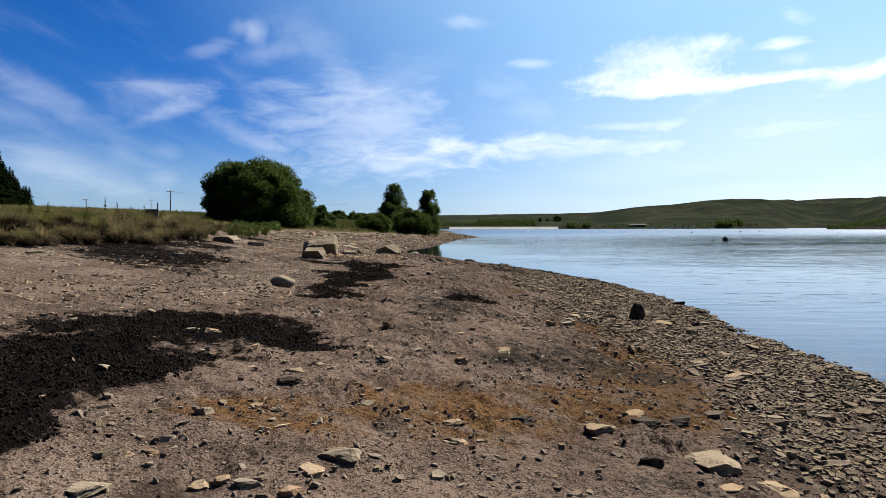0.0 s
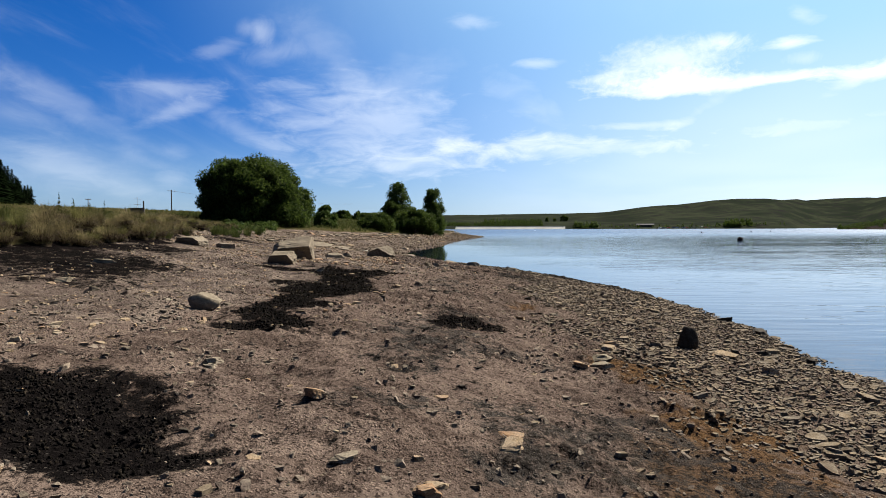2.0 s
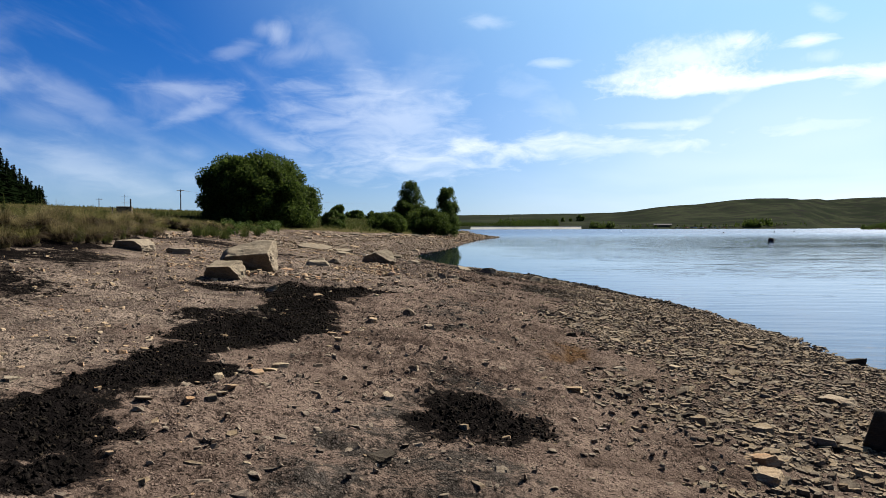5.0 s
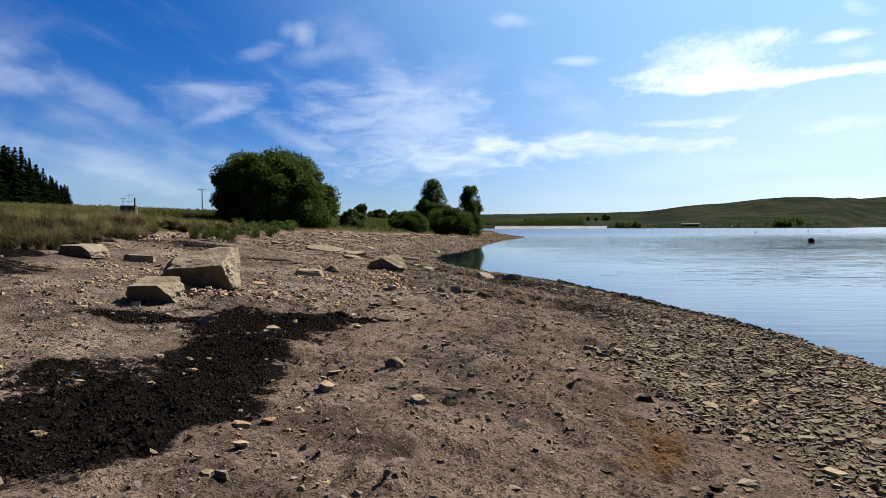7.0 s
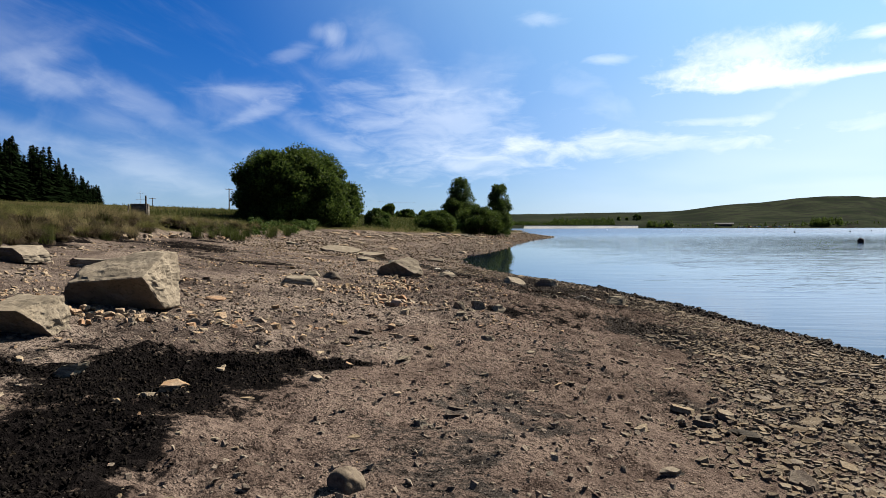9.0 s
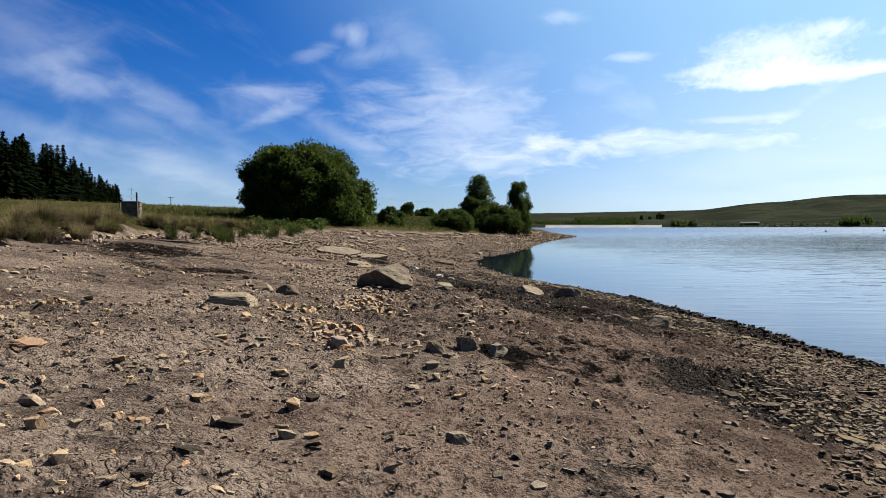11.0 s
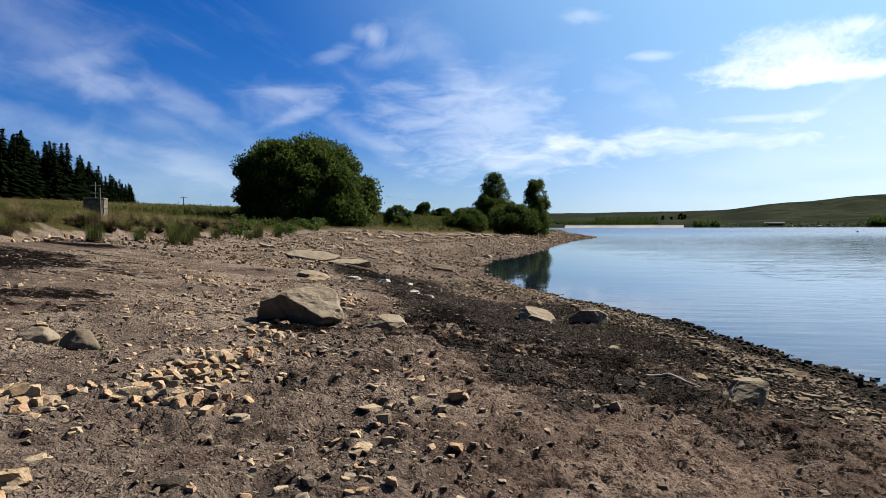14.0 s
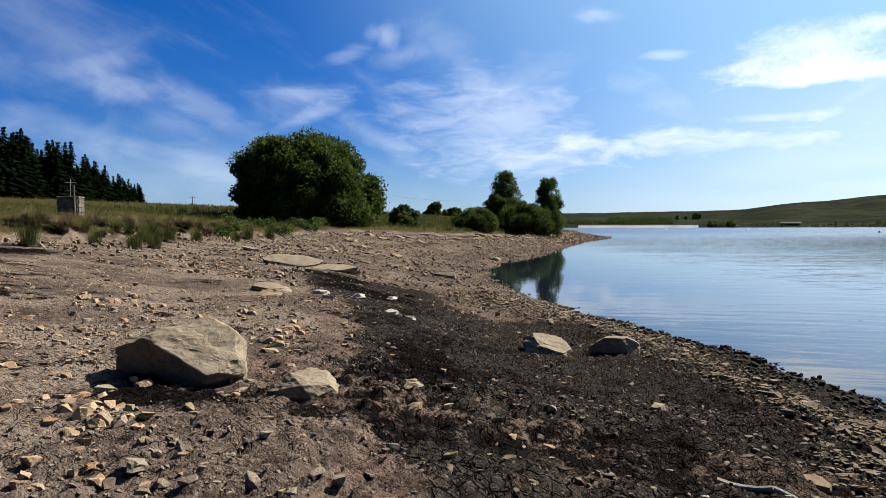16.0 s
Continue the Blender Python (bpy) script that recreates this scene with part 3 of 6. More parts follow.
def plate_template(rng, flat, sides=6, wide=0.8):
    """Flat broken slate about one unit across: an uneven outline with a slightly smaller, tilted top."""
    rim = []
    for k in range(sides):
        a = 2 * math.pi * (k + rng.uniform(-0.32, 0.32)) / sides
        r = rng.uniform(0.38, 0.58)
        rim.append((r * math.cos(a), wide * r * math.sin(a)))
    lean, shrink = rng.uniform(-0.25, 0.25) * flat, rng.uniform(0.78, 0.95)
    v = [(x, y, -0.5 * flat) for x, y in rim] + [(x * shrink, y * shrink, 0.5 * flat + lean * x * 2 + rng.uniform(-0.06, 0.06) * flat) for x, y in rim]
    f = []
    for k in range(sides):
        j = (k + 1) % sides
        f += [(k, j, sides + j), (k, sides + j, sides + k)]
    f += [(sides, sides + k, sides + k + 1) for k in range(1, sides - 1)]
    return np.array(v), np.array(f)


def joined(templates, place, size, yaw, tilt, pick):
    """Many copies of templates as one pair of arrays. tilt: n x 2, small leans."""
    V, F, base = [], [], 0
    for k, (v, f) in enumerate(templates):
        i = np.nonzero(pick == k)[0]
        if not len(i):
            continue
        p = v[None] * size[i][:, None, :]
        c, s = np.cos(yaw[i])[:, None], np.sin(yaw[i])[:, None]
        x, y = p[..., 0] * c - p[..., 1] * s, p[..., 0] * s + p[..., 1] * c
        z = p[..., 2] + x * tilt[i][:, :1] + y * tilt[i][:, 1:]
        V.append((np.stack((x, y, z), -1) + place[i][:, None, :]).reshape(-1, 3))
        F.append((f[None] + (base + np.arange(len(i)) * len(v))[:, None, None]).reshape(-1, f.shape[1]))
        base += len(i) * len(v)
    return np.concatenate(V), np.concatenate(F)


# ---------------------------------------------------------------- ground and water


def grown(first, step, ratio, limit):
    out, v = [], first
    while abs(v) < limit:
        step *= ratio
        v += step
        out.append(v)
    return out


def ellipse(x, y, cx, cy, rx, ry, turn=0.0):
    c, s = math.cos(radians(turn)), math.sin(radians(turn))
    u, v = ((x - cx) * c + (y - cy) * s) / rx, ((y - cy) * c - (x - cx) * s) / ry
    return np.clip(1.5 - np.hypot(u, v), 0, 1)


def covers(x, y):
    """How far weed, rust, turf and so on cover the ground at each place."""
    d, s = shore_x(y) - x, bank_x(y) - x
    weed, rust, tan = np.zeros_like(x), np.zeros_like(x), np.zeros_like(x)
    wx, wy = x + 0.30 * fbm(x * 1.2, y * 1.2, 4, 70), y + 0.36 * fbm(x * 1.2, y * 1.2, 4, 75)
    for cx, cy, rx, ry, turn, k in WEED:
        weed = np.maximum(weed, k * ellipse(wx, wy, cx, cy, rx, ry, turn))
    film = smooth((fbm(x * 0.75, y * 0.75, 4, 72, 0.6) - 0.05) / 0.55) * curve(y, ((0, 0.40), (20, 0.36), (27, 0.36), (30, 0.58), (40, 0.58), (60, 0.2)))
    weed = np.maximum(weed, film * smooth((d - 1.0) / 1.5))
    rim = curve(y, ((19, 4.6), (21, 2.6), (23, 1.6), (25, 1.1), (27, 0.6), (29.2, -0.4), (30.4, -1.1), (32.3, -2.2), (35, -2.9), (38.3, -4.3), (41.5, -6.6), (46, -8)))
    beyond = smooth((y - 39.6 + 1.0 * fbm(x * 0.8, y * 0.8, 3, 79)) / 1.5) * smooth((y + 2.5 * x - 35.0) / 3)
    crust = smooth((x - rim + 0.5 * fbm(x * 0.9, y * 0.9, 3, 78)) / 0.9) * (1 - beyond) * (1 - smooth((y - 45) / 3)) * np.clip(0.62 + 0.75 * fbm(x * 0.6, y * 0.6, 3, 83) + smooth((y - 28) / 5) - 0.55 * smooth((x - 0.5) / 0.9) * smooth((32.5 - y) / 2) * smooth((y - 26) / 1.5), 0.15, 1)
    damp = smooth((fbm(x * 0.55, y * 0.55, 4, 82, 0.6) + 0.12) / 0.5) * smooth((x - curve(y, ((0, -1.6), (18, -1.6), (23, 0.2), (28, 0.6), (34, -1.6)))) / 1.5) * smooth((d - 2.2) / 1.2) * smooth((y - 1) / 3)
    crust = np.maximum(crust, 0.62 * damp)
    # black band under the overhanging turf: peat, with the undercut's shade painted in
    peat_shade = smooth((s + 0.45 + 0.5 * fbm(x * 0.8, y * 0.8, 3, 88)) / 0.3) * (1 - smooth((s - 0.35) / 0.3)) * (1 - 0.75 * smooth((y - 33) / 5))
    weed = np.maximum(weed, 0.85 * peat_shade)
    for cx, cy, rx, ry, turn in RUST:
        rust = np.maximum(rust, 0.80 * ellipse(wx, wy, cx, cy, rx, ry, turn))
    tan = smooth((curve(y, ((0, -1.6), (16, -1.6), (21, -0.2), (24, 0.9), (27.5, 0.6), (31, -0.6), (36, -2.2), (42, -4))) - x + 1.2 * fbm(x * 0.5, y * 0.5, 3, 80)) / 1.9) * curve(y, ((0, 0.35), (8, 0.45), (14, 0.62), (20, 0.85)))
    tan = np.maximum(tan, smooth((y - 42) / 6) * 0.9)
    belt = curve(y, BELT)
    tan = np.maximum(tan, 0.42 * smooth((belt - d + 0.9 * fbm(x * 0.7, y * 0.7, 3, 120)) / 1.0) * smooth((28 - y) / 4))
    scar = smooth((y - 33) / 4) * (1 - smooth((y - 62) / 8))
    turf = smooth((s - 0.15 - 0.30 * scar + 0.3 * fbm(x * 1.3, y * 1.3, 3, 85)) / 0.4)
    sand = scar * smooth((s + 1.0 + 0.7 * fbm(x * 0.9, y * 0.9, 3, 86)) / 0.7) * (0.36 + 0.6 * fbm(x * 0.7, y * 0.7, 3, 87))
    wet = np.maximum(smooth((0.55 - d + 0.25 * fbm(x, y, 2, 90)) / 0.6), 0.36 * smooth((6.0 - d + 0.8 * fbm(x * 0.6, y * 0.6, 3, 95)) / 3.2))
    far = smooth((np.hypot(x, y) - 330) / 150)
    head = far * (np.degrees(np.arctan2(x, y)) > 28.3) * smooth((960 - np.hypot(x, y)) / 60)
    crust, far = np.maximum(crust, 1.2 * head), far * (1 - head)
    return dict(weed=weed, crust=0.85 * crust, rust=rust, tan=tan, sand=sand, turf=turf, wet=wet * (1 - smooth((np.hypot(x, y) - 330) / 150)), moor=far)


# centre, half sizes, turn, strength of the dried black weed; rusty sand
WEED_FIRST = ((-3.0, 6.4, 1.55, 1.15, 0, 1.0), (-2.95, 4.5, 1.0, 1.6, 0, 1.0), (-1.6, 6.3, 0.45, 0.6, 0, 0.9), (-2.7, 2.7, 0.8, 1.2, 0, 1.0))
WEED_BLOCKS = ((-2.0, 10.0, 0.55, 0.6, 0, 0.9), (-2.15, 11.2, 0.5, 0.9, 0, 0.95), (-2.15, 12.8, 0.5, 1.2, 0, 1.0), (-1.9, 14.8, 0.7, 1.6, 0, 1.0),
        (-1.95, 16.6, 0.58, 1.3, 0, 0.95), (-2.75, 15.7, 0.55, 0.8, 0, 0.72), (-2.1, 18.4, 1.0, 0.95, 0, 1.0), (-1.3, 19.1, 0.55, 0.5, 0, 1.0), (-3.5, 18.1, 0.8, 0.5, 0, 0.8),
        (0.42, 12.15, 0.62, 0.90, 0, 1.15), (-7.2, 15.8, 2.4, 3.6, 30, 0.74), (-8.0, 20.5, 1.6, 3.0, 0, 0.68), (-6.3, 13.2, 1.8, 1.5, 0, 0.60))
WEED_BAY = ((-1.2, 33.5, 0.7, 2.2, 20, 0.75), (-4.2, 41.2, 1.0, 2.8, 40, 0.95), (-6.3, 44.6, 0.9, 1.6, 30, 0.85), (-2.6, 30.7, 0.8, 0.45, 10, 0.8),
        (0.1, 24.3, 0.45, 0.5, 0, 0.8), (0.9, 25.0, 1.0, 2.0, 0, 0.52), (-9.8, 34.0, 2.0, 2.8, 30, 0.70), (-6.4, 31.0, 1.2, 0.5, 10, 0.66),
        (-12.6, 39.5, 1.2, 1.6, 30, 0.9))
WEED = WEED_FIRST + WEED_BLOCKS + WEED_BAY
RUST = ((0.2, 4.3, 0.85, 0.85, 0), (2.4, 7.6, 0.85, 2.3, -20), (2.75, 10.4, 0.6, 1.0, 0), (1.6, 15.6, 0.35, 0.7, 0), (-0.8, 3.5, 0.7, 0.5, 0), (1.6, 5.0, 1.0, 0.8, 0), (2.25, 6.2, 0.6, 1.4, 0), (2.4, 10.2, 0.5, 1.0, 0))


def make_ground():
    xs = np.array(sorted(list(np.arange(-3.4, 3.8, 0.026)) + grown(3.8, 0.026, 1.10, 4300) + [-v for v in grown(3.4, 0.026, 1.085, 4300)]))
    ys = np.array(sorted(list(np.arange(2.6, 33, 0.030)) + grown(33, 0.030, 1.05, 4300) + [2.6 - v for v in grown(0, 0.030, 1.12, 900)]))
    X, Y = np.meshgrid(xs, ys)
    x, y = X.ravel(), Y.ravel()
    z = ground_z(x, y)
    nx, ny = len(xs), len(ys)
    i = (np.arange(ny - 1)[:, None] * nx + np.arange(nx - 1)[None, :]).ravel()
    me = from_arrays("ground", np.stack((x, y, z), 1), np.stack((i, i + 1, i + nx + 1, i + nx), 1), GROUND, True)
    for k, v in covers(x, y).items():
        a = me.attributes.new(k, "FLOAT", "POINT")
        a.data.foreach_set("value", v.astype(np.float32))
    tagged(new("ground", me), "dried reservoir shore of cracked mud, weed and rusty sand rising to moorland", "ground", kind="structure")


def make_water():
    xs = np.array(sorted(list(np.arange(-6, 60, 3.0)) + grown(60, 3, 1.12, 4300) + [-v for v in grown(6, 3, 1.15, 900)]))
    ys = np.array(sorted(list(np.arange(-20, 120, 3.0)) + grown(120, 3, 1.1, 4300) + [-v for v in grown(20, 3, 1.15, 800)]))
    X, Y = np.meshgrid(xs, ys)
    nx, ny = len(xs), len(ys)
    i = (np.arange(ny - 1)[:, None] * nx + np.arange(nx - 1)[None, :]).ravel()
    me = from_arrays("water", np.stack((X.ravel(), Y.ravel(), 0 * X.ravel()), 1), np.stack((i, i + 1, i + nx + 1, i + nx), 1), WATER)
    tagged(new("water", me), "calm blue reservoir water with light ripples", "water", kind="structure")


make_ground()
make_water()


def at_ground(x, y):
    return float(height(np.array([x]), np.array([y]))[0])


def at_ground_rough(x, y):
    return float(ground_z(np.array([x]), np.array([y]))[0])

# ---------------------------------------------------------------- rocks


def rock_mesh(name, size, seed, cuts=7, detail=2, mat=None, worn=0.05, rough=0.02, planes=()):
    """A broken stone: a block sliced by planes, its edges worn and its faces uneven. planes: extra cuts (normal, distance)."""
    rng = random.Random(seed)
    bm = bmesh.new()
    bmesh.ops.create_cube(bm, size=1.0)
    sides = list(planes)
    for k in range(cuts):
        a = 2 * math.pi * (k + rng.uniform(-0.45, 0.45)) / max(cuts, 1)
        sides.append(((math.cos(a), math.sin(a), rng.uniform(-0.35, 0.75)), rng.uniform(0.28, 0.48)))
    if not planes:
        for k in range(2):
            sides.append(((rng.uniform(-0.35, 0.35), rng.uniform(-0.35, 0.35), 1), rng.uniform(0.36, 0.46)))
    for n, d in sides:
        n = Vector(n).normalized()
        got = bmesh.ops.bisect_plane(bm, geom=bm.verts[:] + bm.edges[:] + bm.faces[:], plane_co=n * d, plane_no=n, clear_outer=True)
        rim = [e for e in got["geom_cut"] if isinstance(e, bmesh.types.BMEdge)]
        if rim:
            bmesh.ops.holes_fill(bm, edges=rim, sides=0)
    bmesh.ops.remove_doubles(bm, verts=bm.verts, dist=0.004)
    bmesh.ops.bevel(bm, geom=bm.edges[:], offset=worn, segments=2, affect="EDGES", profile=0.6, clamp_overlap=True)
    bmesh.ops.triangulate(bm, faces=bm.faces)
    for k in range(detail):
        bmesh.ops.subdivide_edges(bm, edges=[e for e in bm.edges if e.calc_length() > 0.13 / (k + 1)], cuts=1, use_grid_fill=True)
        bmesh.ops.triangulate(bm, faces=[f for f in bm.faces if len(f.verts) > 3])
    bmesh.ops.recalc_face_normals(bm, faces=bm.faces)
    off = Vector((seed * 3.7 % 50, seed * 1.3 % 50, 0))
    for v in bm.verts:
        p = v.co * 2.4 + off
        v.co += v.co.normalized() * (rough * noise.fractal(p, 1.0, 2.0, 4) + 0.6 * rough * noise.noise(p * 3.5) - 0.5 * rough * abs(noise.noise(p * 7.0)))
        v.co.x, v.co.y, v.co.z = v.co.x * size[0], v.co.y * size[1], v.co.z * size[2]
    me = bpy.data.meshes.new(name)
    bm.to_mesh(me)
    bm.free()
    me.materials.append(mat)
    return me


def rock(name, x, y, size, yaw=0.0, seed=1, mat=None, label="", group="", lean=(0, 0), sink=0.10, detail=3, cuts=7, worn=0.04, planes=()):
    mat = mat or GRIT
    me = rock_mesh(name, size, seed, cuts, detail, mat, worn, 0.04, planes)
    ob = new(name, me)
    ob.matrix_world = pose(x, y, at_ground_rough(x, y) + size[2] * (0.5 - sink), lean[0], lean[1], yaw)
    return tagged(ob, label, "rock", group)


def cobble(name, x, y, size, yaw, seed, mat, label):
    """A water-worn stone: a ball flattened on a few sides and gently dented."""
    rng = random.Random(seed)
    bm = bmesh.new()
    bmesh.ops.create_icosphere(bm, subdivisions=4, radius=0.56)
    flats = [(Vector((rng.gauss(0, 1), rng.gauss(0, 1), rng.gauss(0.2, 0.8))).normalized(), rng.uniform(0.36, 0.46)) for _ in range(7)]
    for v in bm.verts:
        for n, d in flats:
            k = v.co.dot(n) - d
            if k > 0:
                v.co -= n * k * 0.85
        v.co += v.co.normalized() * (0.03 * noise.fractal(v.co * 4 + Vector((seed, 0, 0)), 1.0, 2.0, 4))
        v.co.x, v.co.y, v.co.z = v.co.x * size[0], v.co.y * size[1], v.co.z * size[2]
    for f in bm.faces:
        f.smooth = True
    ob = part(name, bm, mat)
    ob.matrix_world = pose(x, y, at_ground_rough(x, y) + 0.30 * size[2], 0, 0, yaw)
    return tagged(ob, label, "rock")


ROSY = stone_material("pink_gritstone", ((0.150, 0.108, 0.088), (0.175, 0.130, 0.106), (0.140, 0.098, 0.080)), 0.9, 5.0)
BROWN = stone_material("brown_gritstone", ((0.060, 0.048, 0.036), (0.080, 0.066, 0.050), (0.070, 0.054, 0.040)), 0.9, 4.0)
# the boulders that stand out, largest first
rock("boulder", -2.75, 31.15, (1.12, 0.96, 0.78), 27, 11, GRIT, "large pale gritstone boulder tilted on the stony mud", cuts=0, worn=0.03, detail=4, sink=0.20,
     planes=(((0.20, -0.72, 0.62), 0.17), ((-0.64, -0.68, -0.36), 0.13), ((-0.40, 0.10, 0.90), 0.27), ((0.95, -0.1, 0.2), 0.45), ((0.1, 0.9, 0.4), 0.42),
             ((0.30, -0.62, -0.72), 0.38), ((0.7, 0.2, 0.65), 0.46), ((-0.92, 0.1, 0.35), 0.46), ((0.75, -0.6, 0.1), 0.40)))
rock("boulder", -4.02, 20.65, (1.06, 0.92, 0.62), 6, 12, GRIT, "large squared gritstone block lying on the shore", "cut blocks", cuts=0, worn=0.07, detail=4, sink=0.05,
     planes=(((-0.18, -0.52, 0.84), 0.25), ((-0.85, -0.35, 0.40), 0.40), ((1, -0.05, 0.06), 0.47), ((-0.03, -0.80, -0.60), 0.26), ((-0.5, 0.3, 0.8), 0.46), ((-0.45, -0.75, 0.15), 0.46)))
rock("boulder", -3.95, 19.1, (0.64, 0.48, 0.33), -8, 13, GRIT, "low dark-sided gritstone block beside a larger one", "cut blocks", cuts=0, worn=0.12, detail=4, sink=0.04,
     planes=(((-0.05, -0.30, 1), 0.36), ((-0.95, -0.2, 0.3), 0.43), ((0.95, -0.1, 0.25), 0.45), ((0.05, -0.80, -0.60), 0.26)))
cobble("boulder", -2.92, 11.25, (0.46, 0.36, 0.26), -25, 14, GRIT, "rounded pale boulder beside dried black weed")
cobble("boulder", -0.44, 16.87, (0.17, 0.15, 0.135), 10, 15, BROWN, "round brown stone alone on dried mud")
rock("slab", -4.0, 26.5, (0.80, 0.46, 0.26), 8, 34, GRIT, "long low grey slab half buried in pale mud", sink=0.30, cuts=5, worn=0.10)
cobble("boulder", -1.50, 23.85, (0.19, 0.16, 0.15), 20, 53, ROSY, "rounded reddish boulder on cracked pale mud")
cobble("boulder", -4.25, 28.35, (0.34, 0.28, 0.20), 10, 51, GRIT, "rounded tan boulder paired with a darker one")
cobble("boulder", -3.80, 28.35, (0.40, 0.30, 0.22), -12, 52, BROWN, "rounded brown boulder paired with a paler one")
rock("boulder", -1.55, 31.0, (0.54, 0.42, 0.26), 12, 35, GRIT, "pale wedge-shaped stone near a large boulder", cuts=5, worn=0.05, sink=0.28, planes=(((0.25, -0.20, 0.95), 0.32), ((-0.6, -0.5, 0.6), 0.34)))
rock("boulder", -8.3, 24.5, (1.02, 0.58, 0.30), -22, 19, GRIT, "long low gritstone block in front of the grass bank", "cut blocks", cuts=0, worn=0.07, detail=3, sink=0.08,
     planes=(((0.0, -0.1, 1), 0.40), ((0.1, -1, -0.2), 0.40), ((-0.9, -0.2, 0.3), 0.44), ((0.9, 0.0, 0.4), 0.43)))
rock("boulder", -7.3, 25.0, (0.62, 0.42, 0.18), 12, 20, GRIT, "low rounded gritstone lump beside a long block", cuts=6, worn=0.12)
cobble("boulder", 3.98, 13.2, (0.31, 0.26, 0.42), 10, 44, DARKSTONE, "dark upright stone standing in the shingle")
rock("boulder", 0.05, 36.75, (1.02, 0.72, 0.46), 24, 16, GRIT, "pale gritstone boulder on black cracked mud near the water", cuts=6, worn=0.09, detail=4,
     planes=(((0.42, -0.50, 0.75), 0.17), ((-0.85, -0.3, 0.45), 0.30), ((0.2, 0.7, 0.6), 0.35)))
rock("boulder", 1.15, 37.5, (0.80, 0.50, 0.26), -6, 17, GRIT, "low brown boulder at the water's edge", cuts=6, worn=0.09)
rock("boulder", 2.62, 30.5, (0.80, 0.42, 0.30), 34, 18, GRIT, "long low grey stone lying on dark mud", cuts=6, worn=0.05)
DRIFT = plain_material("bleached_wood", (0.17, 0.155, 0.135), (0.27, 0.25, 0.22), 0.9, 9)
ROSE = stone_material("rusty_sandstone", ((0.148, 0.078, 0.043), (0.187, 0.105, 0.058), (0.156, 0.117, 0.094)))
PALE = stone_material("bleached_stone", ((0.265, 0.246, 0.218), (0.312, 0.292, 0.261), (0.289, 0.261, 0.226)))
BAYSTONE = stone_material("bay_sandstone", ((0.098, 0.072, 0.046), (0.130, 0.097, 0.063), (0.110, 0.072, 0.042), (0.148, 0.117, 0.080), (0.085, 0.069, 0.052)))
HEAPED = stone_material("heaped_sandstone", ((0.200, 0.136, 0.078), (0.250, 0.178, 0.108), (0.200, 0.108, 0.060), (0.265, 0.200, 0.130), (0.140, 0.112, 0.086), (0.230, 0.160, 0.098)))
KINDS = {"shore_slate": ("flat brown slate lying in the shingle",), "warm_sandstone": ("tan sandstone chunk lying on the dried mud",), "grey_gritstone": ("grey gritstone lump half sunk in dried mud",),
         "dark_wet_stone": ("dark brown stone lying in the mud",), "rusty_sandstone": ("rust-red sandstone chunk on pale mud",), "bleached_stone": ("bleached white stone on black weed",)}
LIBRARY = {}


def stone(x, y, w, d, h, yaw, mat):
    """One loose stone, w wide, d deep and h high, lying on the ground."""
    shape = int(abs(x * 37 + y * 91)) % 9
    key = (mat.name, shape)
    if key not in LIBRARY:
        LIBRARY[key] = rock_mesh("stone", (1, 1, 1), 100 + 7 * shape + len(mat.name), 6 + shape % 4, 2, mat, (0.15 if mat is GRIT else 0.10) + 0.02 * (shape % 3), 0.07)
    h *= 0.85 if mat is PALE else 0.74
    ob = new("stone", LIBRARY[key])
    z = float(ground_z(np.array([x]), np.array([y]))[0])
    lean = 8 * math.sin(x * 13 + y * 7)
    ob.matrix_world = pose(x, y, z + 0.26 * h, lean, 8 * math.cos(x * 5 + y * 11), yaw) @ Matrix.Diagonal((w, d, h * 1.1, 1))
    tagged(ob, KINDS[mat.name][0], "stone", "loose stones")


stone(-0.53, 2.77, 0.24, 0.21, 0.07, 5, GRIT)
stone(-0.62, 2.49, 0.18, 0.17, 0.05, 27, SAND)
stone(-1.05, 2.36, 0.13, 0.08, 0.06, 19, SAND)
stone(-0.90, 2.28, 0.18, 0.16, 0.06, -9, GRIT)
stone(-1.15, 2.31, 0.11, 0.09, 0.05, -20, SAND)
stone(-0.65, 2.15, 0.14, 0.10, 0.07, 20, SAND)
stone(-1.58, 2.07, 0.19, 0.19, 0.05, 8, GRIT)
stone(-1.49, 3.32, 0.14, 0.11, 0.07, 33, GRIT)
stone(1.95, 3.91, 0.42, 0.31, 0.11, -13, SAND)
stone(1.94, 3.43, 0.25, 0.20, 0.06, -17, SAND)
stone(2.24, 3.51, 0.32, 0.31, 0.08, 9, SAND)
stone(-1.19, 4.36, 0.23, 0.16, 0.06, -31, DARKSTONE)
stone(-1.78, 5.50, 0.11, 0.08, 0.06, 39, SAND)
stone(-2.44, 6.23, 0.22, 0.18, 0.06, -24, SAND)
stone(-2.70, 6.27, 0.16, 0.11, 0.08, -40, SAND)
stone(-0.63, 7.19, 0.17, 0.12, 0.08, -13, SAND)
stone(0.10, 3.71, 0.16, 0.16, 0.04, -19, SAND)
stone(0.02, 2.72, 0.11, 0.11, 0.05, -3, GRIT)
stone(1.23, 4.29, 0.27, 0.21, 0.07, -15, SAND)
stone(1.65, 4.80, 0.25, 0.21, 0.06, 40, SAND)
stone(1.67, 4.47, 0.27, 0.19, 0.07, -15, DARKSTONE)
stone(2.08, 4.92, 0.26, 0.26, 0.10, 9, DARKSTONE)
stone(0.60, 4.10, 0.30, 0.23, 0.08, 6, DARKSTONE)
